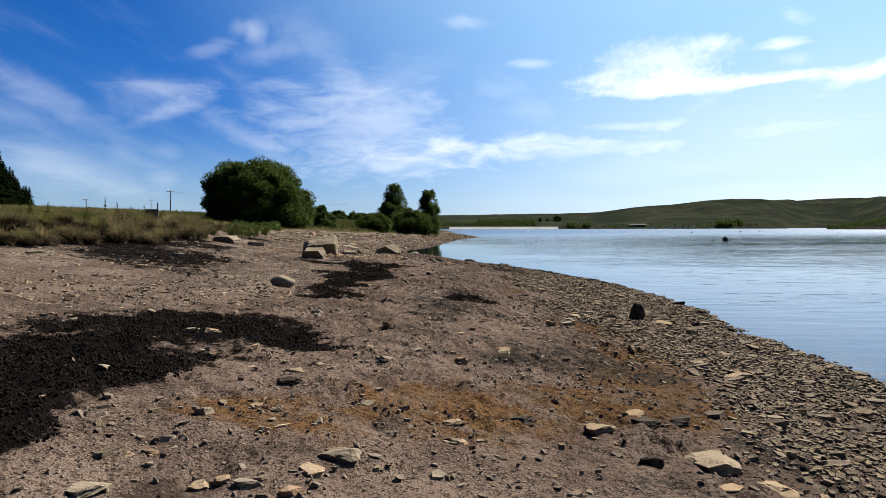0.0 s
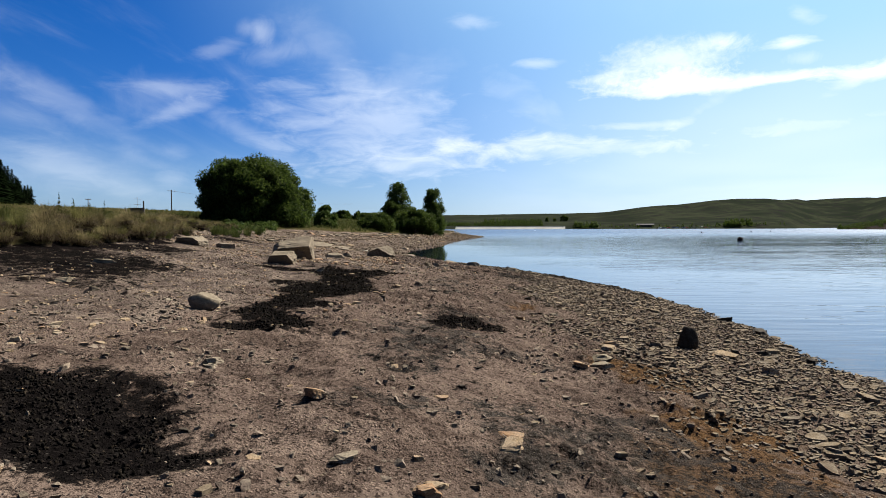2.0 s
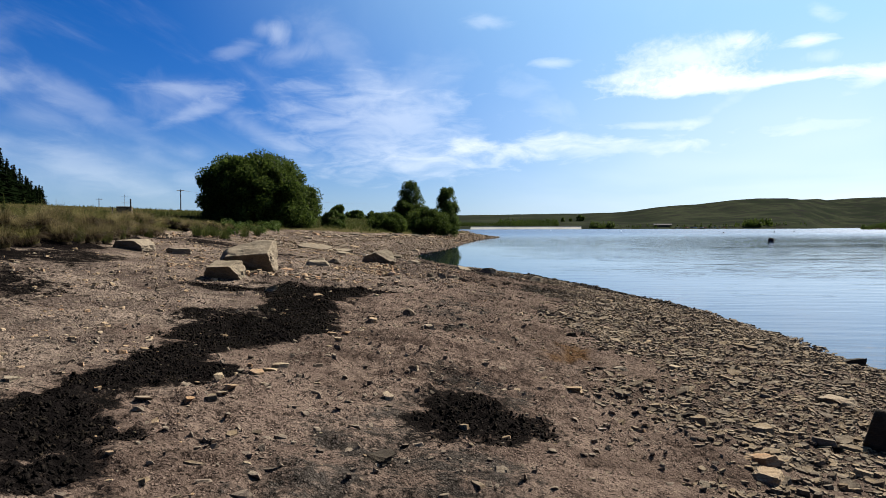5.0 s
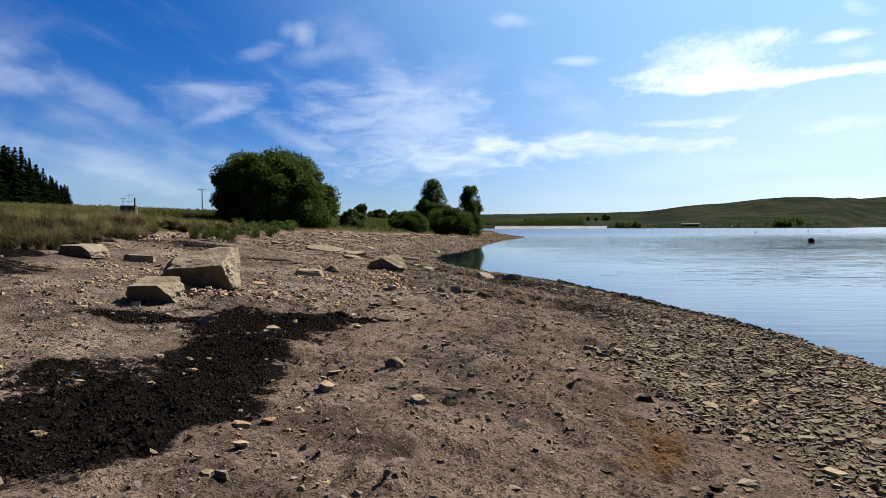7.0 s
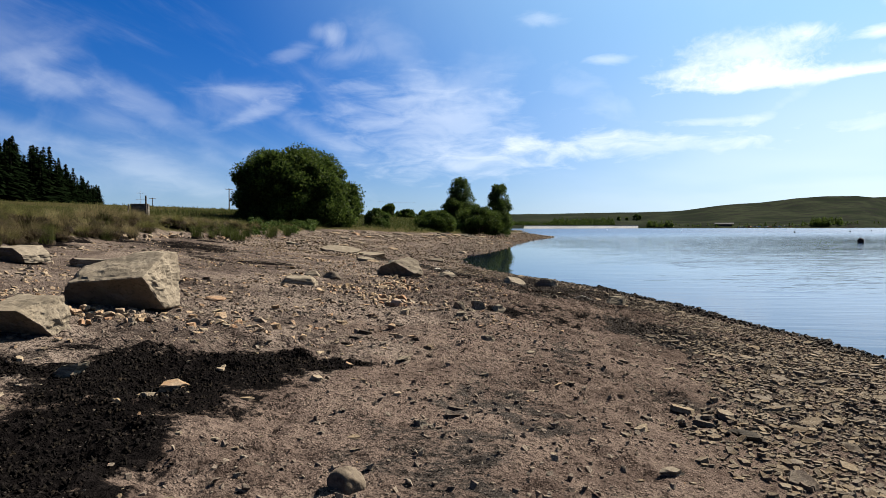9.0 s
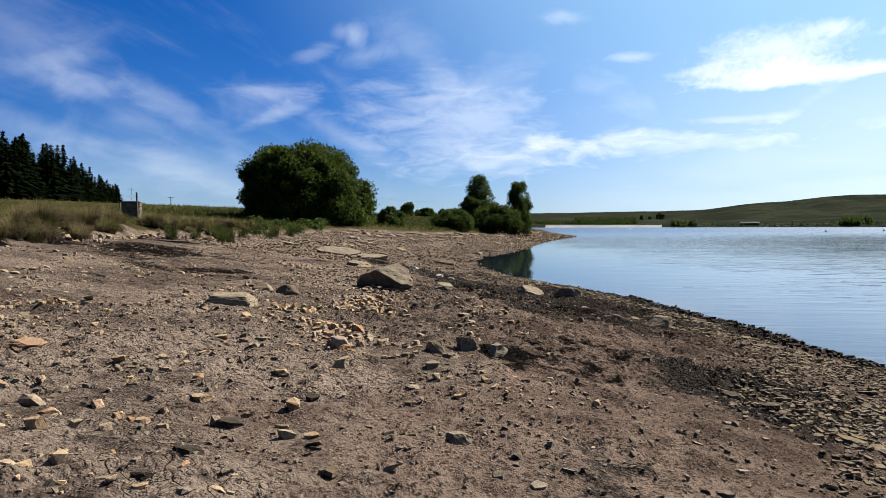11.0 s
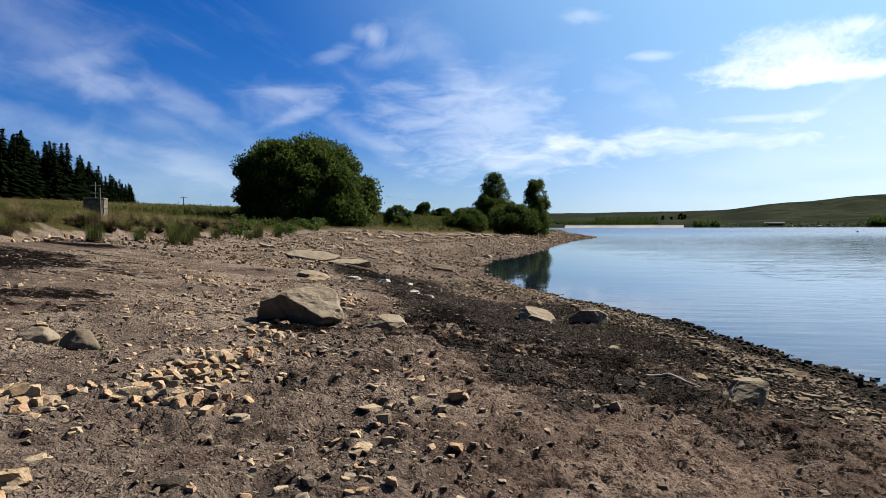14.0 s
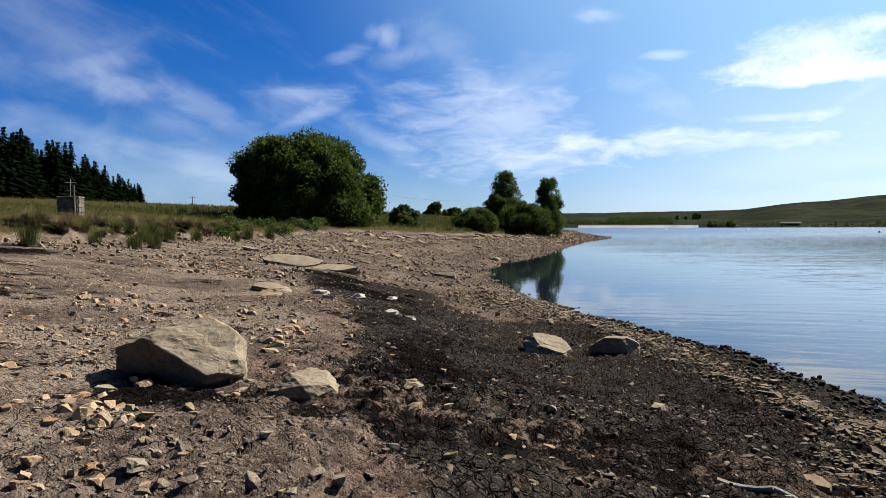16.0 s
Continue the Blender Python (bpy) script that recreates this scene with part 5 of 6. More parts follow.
x, y, g = spread(130000, 209, lambda x, y, d: smooth((covers(x, y)["weed"] + 0.2 * fbm(x * 3, y * 3, 2, 150) - 0.60) / 0.2), -5.2, 1.2, 1.5, 20.5)
WEEDY = stone_material("dried_weed_crumb", ((0.0020, 0.0017, 0.0017), (0.0042, 0.0036, 0.0036), (0.0060, 0.0052, 0.0050)), 0.95)
strew("dried_weed", "crumbs of black dried waterweed on the mud", WEEDY, x, y, 0.014 + 0.034 * g.random(len(x)) ** 2.2, 210, 0.55, 5, 0.4, 0.12, 10, False, True)
x, y, g = spread(26000, 241, lambda x, y, d: smooth((covers(x, y)["crust"] - 0.45) / 0.3) * smooth((d - 0.3) / 0.5) * (0.25 + 0.75 * smooth((fbm(x * 1.5, y * 1.5, 3, 142) + 0.3) / 0.6)), -6, 5.5, 20, 46)
CRUSTY = stone_material("crust_crumb", ((0.0110, 0.0092, 0.0084), (0.0240, 0.0205, 0.0185), (0.0420, 0.0360, 0.0320)), 0.95)
strew("crust_crumbs", "broken crumbs of blackish dried mud crust", CRUSTY, x, y, 0.018 + 0.045 * g.random(len(x)) ** 3.0, 242, 0.42, 6, 0.2, 0.2, 10)
x, y, g = spread(16000, 217, lambda x, y, d: smooth((d - 0.6) / 1.5) * smooth((fbm(x * 0.9, y * 0.9, 3, 145) + 0.2) / 0.6) * 0.42 * np.clip(1.1 - 1.8 * covers(x, y)["weed"], 0.0, 1), -5, 5.5, 1, 38)
strew("mud_lumps", "flat lumps of dried mud breaking out of the crust", CLOD, x, y, 0.04 + 0.08 * g.random(len(x)) ** 2.6, 218, 0.28, 8, 0.16, 0.2, 12)
x, y, g = spread(9000, 221, lambda x, y, d: smooth((d - 2.5) / 2) * smooth((fbm(x * 0.8, y * 0.8, 3, 170) - 0.05) / 0.4) * smooth((1.0 - x) / 2 + 0.03 * (y - 22)) * curve(y, ((0, 0.10), (12, 0.25), (18, 0.5), (24, 0.7))) * bare(x, y), -11, 1.5, 3, 46)
strew("beach_stones", "blocky tan and orange stones in loose clusters on the dried mud", SAND, x, y, 0.055 + 0.13 * g.random(len(x)) ** 2.4, 222, 0.30, 10, 0.12, 0.22, 12)
x, y, g = spread(5200, 251, lambda x, y, d: smooth((bank_x(y) - x + 1.1) / 0.5) * smooth((0.5 - bank_x(y) + x) / 0.4), -21, -9, 33, 66)
strew("scarp_rubble", "pale rubble and clods along the eroded foot of the bank", SAND, x, y, 0.07 + 0.26 * g.random(len(x)) ** 2.6, 252, 0.45, 8, 0.2)
# loose piles of sandstone: centre, half sizes, turn, number
HEAPS = ((-1.98, 25.05, 0.34, 0.85, 45, 58), (-3.0, 26.7, 0.55, 0.24, -30, 18), (-2.30, 27.05, 0.75, 0.22, -8, 24), (-2.35, 27.75, 0.46, 0.46, 0, 52), (-1.80, 27.05, 0.30, 0.24, 0, 12),
         (-2.36, 28.55, 0.42, 0.22, -20, 16), (-2.75, 30.15, 0.62, 0.24, -30, 22), (-2.62, 28.75, 0.45, 0.28, 0, 24), (-2.75, 33.4, 0.22, 1.2, 20, 20),
         (-2.9, 25.4, 0.40, 0.35, 0, 10), (-3.75, 19.95, 0.6, 0.22, 0, 22), (-2.75, 20.7, 0.8, 0.7, 0, 20))
g = random.Random(61)
px, py, ps = [], [], []
for cx, cy, rx, ry, turn, n in HEAPS:
    c, q = math.cos(radians(turn)), math.sin(radians(turn))
    for k in range(n):
        a, r = 2.39996 * k, math.sqrt((k + 0.5) / n) * g.uniform(0.85, 1.15)
        u, v = rx * r * math.cos(a), ry * r * math.sin(a)
        px.append(cx + u * c - v * q)
        py.append(cy + u * q + v * c)
        ps.append(g.uniform(0.08, 0.17) * (1.0 if r < 0.75 else 0.75))
blocks = []
for k in range(10):
    me = rock_mesh("block", (1.0, g.uniform(0.65, 0.95), g.uniform(0.38, 0.55)), 700 + k, 7 + k % 3, 0, SAND, 0.16, 0.07)
    blocks.append((np.array([v.co[:] for v in me.vertices]), np.array([p.vertices[:] for p in me.polygons])))
    bpy.data.meshes.remove(me)
strew("stone_heaps", "loose heaps of blocky tan and orange sandstone on dried mud", HEAPED, np.array(px), np.array(py), np.array(ps), 262, 0.5, 9, 0.12, 0.30, 10, shapes_given=blocks)
x, y, g = spread(9000, 265, lambda x, y, d: smooth((fbm(x * 0.7, y * 0.7, 3, 176) + 0.05) / 0.4) * smooth((1.2 - 0.18 * np.maximum(y - 24, 0) - x) / 1.2) * smooth((y - 18) / 3) * 0.55 * bare(x, y), -6, 1.5, 17, 38)
strew("scattered_pebbles", "tan and orange pebbles scattered over cracked pale mud", HEAPED, x, y, 0.030 + 0.085 * g.random(len(x)) ** 2.6, 266, 0.36, 9, 0.16, 0.25, 12)
x, y, g = spread(42000, 211, lambda x, y, d: smooth((d + 0.4) / 0.5) * smooth((bank_x(y) - x) * -1 / 1.0) * 0.62 * bare(x, y), -19, 7, 40, 112)
strew("bay_stones", "tan and brown stones covering the beach of the bay", BAYSTONE, x, y, 0.07 + 0.20 * g.random(len(x)) ** 2.8, 212, 0.34, 5)
x, y, g = spread(7000, 213, lambda x, y, d: smooth((d + 0.2) / 0.4) * smooth((9 - d) / 3) * 0.6, -12, 9, 112, 170)
strew("headland_stones", "stones on the far spit of beach", SAND, x, y, 0.2 + 0.35 * g.random(len(x)) ** 2, 214, 0.4, 6)

# ---------------------------------------------------------------- trees and bushes


def leaf_cloud(centres, radii, count, size, seed, squash=1.0, shell=0.55):
    """Small leaf blades spread over clumps; arrays of quads."""
    g = np.random.default_rng(seed)
    centres, radii = np.asarray(centres, float), np.asarray(radii, float)
    w = radii ** 2
    k = g.choice(len(centres), count, p=w / w.sum())
    way = g.normal(size=(count, 3))
    way /= np.linalg.norm(way, axis=1)[:, None]
    r = radii[k] * (shell + (1 - shell) * g.random(count) ** 0.6) * (1 + 0.10 * g.normal(size=count))
    p = centres[k] + way * r[:, None] * np.array([1, 1, squash])
    a = g.normal(size=(count, 3)) + 0.6 * way
    a /= np.linalg.norm(a, axis=1)[:, None]
    b = np.cross(a, g.normal(size=(count, 3)))
    b /= np.linalg.norm(b, axis=1)[:, None]
    s = size * g.uniform(0.6, 1.4, count)[:, None]
    a, b = a * s, b * s * 0.45
    V = np.stack((p - a, p + b, p + a, p - b), 1).reshape(-1, 3)
    F = np.arange(count * 4).reshape(-1, 4)
    return V, F


def tree(name, x, y, z, tall, wide, seed, leaves, leaf, mat, label, category, stems=5, low=0.1, clumps=60, squash=0.9, dome=0.62, taper=0.0, lump=1.0, skew=0.0):
    """Trunk with limbs, and a crown of clumps of small leaves with gaps."""
    rng = random.Random(seed)
    root = new(name)
    root.matrix_world = pose(x, y, z)
    tagged(root, label, category)
    bm = bmesh.new()
    centres, radii = [], []
    for k in range(clumps):
        a, u = rng.uniform(0, 2 * math.pi), rng.random()
        h = low + (1 - low) * u
        # rounded outline: widest a little under half height
        prof = math.sqrt(max(0.03, 1 - abs((h - 0.40) / dome) ** 2.0))
        r = wide * 0.5 * prof * (1 - 0.62 * rng.random() ** 2) * 0.82 * (1 + taper * (0.35 - h))
        cr = wide * lump * rng.uniform(0.05, 0.16) * (1 + taper * (0.2 - h))
        centres.append((r * math.cos(a) - skew * wide * (h - 0.4), r * math.sin(a), tall * h * 0.93 + 0.02 * tall))
        radii.append(cr)
    for k in range(stems):
        a = 2 * math.pi * k / stems + rng.uniform(-0.4, 0.4)
        lean = wide * rng.uniform(0.10, 0.28)
        mid = (0.4 * lean * math.cos(a), 0.4 * lean * math.sin(a), tall * 0.3)
        top = (lean * math.cos(a), lean * math.sin(a), tall * rng.uniform(0.6, 0.85))
        r0 = 0.018 * tall
        tube(bm, (0.2 * lean * math.cos(a) * 0.4, 0.2 * lean * math.sin(a) * 0.4, -0.4), mid, r0, r0 * 0.7)
        tube(bm, mid, top, r0 * 0.7, r0 * 0.25)
        for c in rng.sample(centres, min(len(centres), 7)):
            s = rng.uniform(0.2, 0.8)
            tube(bm, [mid[i] + (top[i] - mid[i]) * s for i in range(3)], c, r0 * 0.3, r0 * 0.08, 5)
    part("trunk", bm, BARK, root, "forked grey-brown stems")
    V, F = leaf_cloud(centres, radii, leaves, leaf, seed, squash, 0.78)
    # coarser foliage fills the shaded inside
    V2, F2 = leaf_cloud(centres, [0.72 * r for r in radii], leaves // 8, leaf * 2.6, seed + 1, squash, 0.2)
    V, F = np.concatenate((V, V2)), np.concatenate((F, F2 + len(V)))
    V[:, 2] = np.maximum(V[:, 2], -0.2)
    me = from_arrays("crown", V, F, mat)
    crown = new("crown", me)
    crown.parent = root
    return root


def conifer_mesh(seed, tall=14.0):
    """Whorls of drooping needle sprays round a straight stem."""
    g = np.random.default_rng(seed)
    V, F, base = [], [], 0
    levels = 24
    for k in range(levels):
        h = 0.06 + 0.93 * (k / levels)
        reach = tall * (0.235 * (1 - h) ** 1.0 + 0.010) * g.uniform(0.75, 1.2)
        n = int(8 + 7 * (1 - h))
        for j in range(n):
            a = g.uniform(0, 2 * math.pi)
            r = reach * g.uniform(0.55, 1.1)
            for q in range(3):
                t0, t1 = q / 3, (q + 1.4) / 3
                w = 0.16 * r * (1.05 - t0) + 0.10
                up = g.normal(0, 0.10)
                p0 = np.array([r * t0 * math.cos(a), r * t0 * math.sin(a), tall * h - 0.32 * r * t0 + up])
                p1 = np.array([r * t1 * math.cos(a), r * t1 * math.sin(a), tall * h - 0.32 * r * t1 + up - 0.12])
                side = np.array([-math.sin(a), math.cos(a), g.uniform(-0.7, 0.2)]) * w
                V += [p0 + side * 0.3, p1 + side, p1 * 1.0 + np.array([0, 0, -0.1]), p0 - side]
                F.append((base, base + 1, base + 2, base + 3))
                base += 4
    return np.array(V), np.array(F)


tree("willow_bush", -24.4, 86.5, at_ground(-24.4, 86.5) - 0.6, 8.1, 15.4, 3, 110000, 0.135, LEAF, "large rounded dark green willow on the grassy bank", "tree", 7, 0.04, 240, lump=0.70, skew=0.10)
tree("willow", -10.6, 131, at_ground(-10.6, 131), 9.2, 6.6, 4, 34000, 0.08, LEAF_PALE, "tall ragged willow with pale leaves by the water", "tree", 3, 0.08, 170, 1.2, 0.72, 0.6)
tree("willow", -3.8, 128, at_ground(-3.8, 128), 8.9, 4.7, 5, 36000, 0.08, LEAF_PALE, "slim upright willow by the water", "tree", 2, 0.04, 210, 1.25, 0.70, 0.35, lump=1.1)
tree("willow_bush", -10.9, 129, at_ground(-10.9, 129), 5.2, 7.0, 6, 26000, 0.085, LEAF, "dense dark green willow bush under taller trees", "bush", 4, 0.05, 60)
tree("willow_bush", -6.8, 124, at_ground(-6.8, 124), 4.6, 8.0, 7, 24000, 0.095, LEAF, "low spreading willow bush close to the water", "bush", 4, 0.03, 60)
tree("willow_bush", -12.4, 112, at_ground(-12.4, 112) - 0.2, 2.8, 6.0, 8, 20000, 0.085, LEAF, "rounded willow bush at the edge of the stones", "bush", 4, 0.03, 60)
tree("sallow", -17.6, 96.5, at_ground(-17.6, 96.5) - 0.1, 2.2, 3.4, 9, 5000, 0.10, LEAF_PALE, "small pale green sallow on the bank", "bush", 3, 0.04, 40)
tree("hawthorn", -52.5, 280, at_ground(-52.5, 280) - 0.5, 6.2, 10.0, 10, 5000, 0.35, LEAF, "dark hawthorn on the far field", "bush", 3, 0.05, 50)
for x, y, tall, wide, seed in ((-46.5, 285, 4.6, 8.0, 23), (-38.5, 300, 4.4, 9.0, 24), (-32.0, 300, 4.0, 8.0, 25)):
    tree("hawthorn", x, y, at_ground(x, y) - 0.5, tall, wide, seed, 3500, 0.35, LEAF, "dark hawthorn on the far field", "bush", 3, 0.05, 40)
tree("hawthorn", -42.0, 300, at_ground(-42, 300) - 0.5, 4.8, 9.0, 21, 3500, 0.35, LEAF, "dark hawthorn on the far field", "bush", 3, 0.05, 40)
tree("hawthorn", -36.0, 310, at_ground(-36, 310) - 0.5, 4.4, 9.0, 22, 3500, 0.35, LEAF, "dark hawthorn on the far field", "bush", 3, 0.05, 40)

# spruce plantation along the skyline
rng = random.Random(40)
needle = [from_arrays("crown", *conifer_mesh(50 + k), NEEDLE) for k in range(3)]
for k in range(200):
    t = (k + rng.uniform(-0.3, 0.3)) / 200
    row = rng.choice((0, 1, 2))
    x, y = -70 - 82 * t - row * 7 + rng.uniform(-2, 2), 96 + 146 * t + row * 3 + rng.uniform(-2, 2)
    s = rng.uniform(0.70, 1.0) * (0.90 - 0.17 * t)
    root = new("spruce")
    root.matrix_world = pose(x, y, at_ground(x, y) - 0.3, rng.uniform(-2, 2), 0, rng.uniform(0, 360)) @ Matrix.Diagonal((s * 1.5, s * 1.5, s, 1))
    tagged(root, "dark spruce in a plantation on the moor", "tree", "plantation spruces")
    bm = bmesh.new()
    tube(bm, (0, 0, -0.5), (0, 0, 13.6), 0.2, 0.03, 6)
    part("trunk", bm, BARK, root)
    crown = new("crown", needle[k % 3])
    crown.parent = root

# ---------------------------------------------------------------- grass


def blades(seed, count, length, spread_r, droop, width=0.012, upright=0.35):
    """A tuft of bent tapering blades, as triangles."""
    g = np.random.default_rng(seed)
    a = g.uniform(0, 2 * math.pi, count)
    r = spread_r * np.sqrt(g.random(count))
    root = np.stack((r * np.cos(a), r * np.sin(a), np.zeros(count)), 1)
    b = a + g.normal(0, 0.5, count)
    L = length * g.uniform(0.55, 1.15, count)
    out = droop * g.uniform(upright, 1.0, count)
    dirs = np.stack((np.cos(b), np.sin(b), np.zeros(count)), 1)
    mid = root + dirs * (0.32 * L * out)[:, None] + np.array([0, 0, 1]) * (0.58 * L)[:, None]
    tip = root + dirs * (0.95 * L * out)[:, None] + np.array([0, 0, 1]) * (L * (1.0 - 0.55 * out ** 2))[:, None]
    side = np.stack((-np.sin(b), np.cos(b), np.zeros(count)), 1) * (width * g.uniform(0.7, 1.3, count))[:, None]
    V = np.stack((root - side, root + side, mid - side * 0.8, mid + side * 0.8, tip), 1).reshape(-1, 3)
    k = np.arange(count)[:, None] * 5
    F = np.stack((k + np.array([[0, 1, 3]]), k + np.array([[0, 3, 2]]), k + np.array([[2, 3, 4]])), 1).reshape(-1, 3)
    return V, F


def mound(seed, r, h):
    bm = bmesh.new()
    bmesh.ops.create_icosphere(bm, subdivisions=2, radius=1)
    for v in bm.verts:
        k = 1 + 0.22 * noise.noise(v.co * 2.3 + Vector((seed, 0, 0)))
        v.co = Vector((v.co.x * r * k, v.co.y * r * k, v.co.z * h * k))
    return bm


TUSSOCKS = []
for k, (mat, count, length, droop, label) in enumerate((
        (SEDGE, 460, 0.95, 1.08, "shaggy straw-coloured grass tussock on the bank's edge"), (SEDGE, 380, 0.80, 1.15, "drooping dry grass tussock on the bank's edge"),
        (STRAW, 420, 0.80, 0.85, "olive and straw grass tussock on the bank"), (RUSH, 260, 0.72, 0.62, "upright clump of green rushes"))):
    root = new("grass_tussock" if k < 3 else "rush_clump")
    tagged(root, label, "grass", "bank tussocks")
    root.matrix_world = pose(-14 - 2 * k, -6, at_ground(-14 - 2 * k, -6))
    part("base", mound(60 + k, 0.30, 0.20), ROOT, root, "dark peaty root mass")
    V, F = blades(70 + k, count, length, 0.30, droop, 0.0055, 0.25)
    V[:, 2] += 0.08
    if k < 3:
        V2, F2 = blades(90 + k, 260, 0.55, 0.34, 1.5, 0.007, 0.75)
        V2[:, 2] = 0.16 + 0.8 * V2[:, 2]
        skirt = new("skirt", from_arrays("skirt", V2, F2, THATCH))
        skirt.parent = root
        tagged(skirt, "drooping dead brown thatch")
    leaf_part = new("tuft", from_arrays("tuft", V, F, mat))
    leaf_part.parent = root
    TUSSOCKS.append(root)


def tussock(kind, x, y, s, yaw, lean=0):
    copy_thing(TUSSOCKS[kind], pose(x, y, at_ground(x, y), lean, 0, yaw) @ Matrix.Diagonal((s, s, s, 1)))


rng = random.Random(90)
y = 6.0
while y < 62:
    for _ in range(2 if y < 40 else 1):
        s = rng.uniform(-0.25, 1.3) + (0.35 if 35 < y < 66 else 0.0)
        x = float(bank_x(np.array([y]))[0]) - s
        tussock(rng.choice((0, 0, 0, 1, 1, 1, 2, 2, 2, 3)), x, y + rng.uniform(-0.2, 0.2), rng.uniform(0.36, 0.74), rng.uniform(0, 360), rng.uniform(-18, 18))
    y += rng.uniform(0.26, 0.55)
# rush clumps standing on the beach in front of the bank
for x, y, s in ((-16.4, 50.6, 1.25), (-16.6, 52.0, 1.0), (-16.8, 52.6, 0.9), (-17.2, 55.4, 0.9), (-14.6, 45.2, 0.7), (-13.4, 41.2, 0.85), (-17.6, 64.0, 1.1),
                (-13.9, 46.2, 0.8), (-14.4, 48.0, 0.85), (-17.9, 61.8, 1.2), (-16.9, 58.6, 0.8), (-16.0, 50.0, 0.9)):
    tussock(3, x, y, s, 40 * x)

def meadow(name, label, mat, n, seed, x0, x1, y0, y1, keep, length, count, width):
    """Grass over the fields behind the bank as one object."""
    x, y, g = spread(n, seed, keep, x0, x1, y0, y1)
    templates = [blades(seed + k, count, 1.0, 0.42, 0.95, width, 0.1) for k in range(6)]
    size = length * g.uniform(0.6, 1.3, len(x))
    V, F = joined(templates, np.stack((x, y, height(x, y) - 0.03), 1), np.stack((size, size, size), 1), g.uniform(0, 6.283, len(x)), g.normal(0, 0.05, (len(x), 2)), g.integers(0, 6, len(x)))
    tagged(new(name, from_arrays(name, V, F, mat)), label, "grass", kind="stuff")


def inland(x, y):
    return bank_x(y) - x


def green(x, y):
    return smooth((fbm(x * 0.16, y * 0.16, 3, 160) + 0.1) / 0.5)


meadow("moor_grass", "tall straw and olive moor grass on the bank", STRAW, 32000, 301, -42, -7, 2, 80, lambda x, y, d: smooth(inland(x, y) / 0.8) * (1 - 0.6 * green(x, y)) * (0.45 + 0.55 * smooth((5 - inland(x, y)) / 3)), 0.28, 9, 0.014)
meadow("green_grass", "green grass and rushes on the bank", RUSH, 30000, 302, -42, -7, 2, 80, lambda x, y, d: smooth(inland(x, y) / 1.2) * green(x, y) * 0.75, 0.26, 9, 0.014)
meadow("field_grass", "olive grass over the rising field", MEADOW, 15000, 303, -150, -8, 50, 260, lambda x, y, d: smooth(inland(x, y) / 2) * smooth((x + 0.9 * y + 40) / 30) * 0.7, 0.34, 7, 0.04)
meadow("bay_grass", "green grass and rushes round the bay", RUSH, 9000, 304, -40, -6, 74, 150, lambda x, y, d: smooth(inland(x, y) / 1.0) * 0.7, 0.5, 8, 0.03)

# low leafy plants along the bank near the willow
rng = random.Random(33)
for k in range(16):
    y = rng.uniform(60, 84)
    x = float(curve(y, BANK)) - rng.uniform(-0.6, 1.2)
    root = new("dock_plant")
    root.matrix_world = pose(x, y, at_ground(x, y))
    tagged(root, "low leafy green plant at the foot of the bank", "plant", "bank plants")
    V, F = leaf_cloud([(rng.uniform(-0.5, 0.5), rng.uniform(-0.5, 0.5), rng.uniform(0.1, 0.5)) for _ in range(7)], [0.3] * 7, 260, 0.10, 400 + k)
    leaves = new("foliage", from_arrays("foliage", V, F, LEAF_PALE))
    leaves.parent = root
# thistles against the sky
for x, y, h in ((-14.2, 27.2, 1.05), (-13.9, 27.6, 0.85), (-13.5, 28.0, 0.8), (-12.9, 27.9, 0.9), (-17.2, 27.0, 0.75), (-16.7, 27.4, 0.7)):
    root = new("thistle")
    root.matrix_world = pose(x, y, at_ground(x, y))
    tagged(root, "tall seeding thistle above the grass", "plant", "thistles")
    bm = bmesh.new()
    tube(bm, (0, 0, 0), (0.03, 0, h), 0.012, 0.005, 5)
    part("stem", bm, RUSH, root)
    V, F = leaf_cloud([(0.02, 0, h * q) for q in (0.35, 0.5, 0.65, 0.8, 0.92, 1.0)], [0.10, 0.085, 0.065, 0.045, 0.025, 0.012], 110, 0.035, int(h * 100), 1.0, 0.1)
    leaves = new("foliage", from_arrays("foliage", V, F, RUSH))
    leaves.parent = root

# ---------------------------------------------------------------- built things


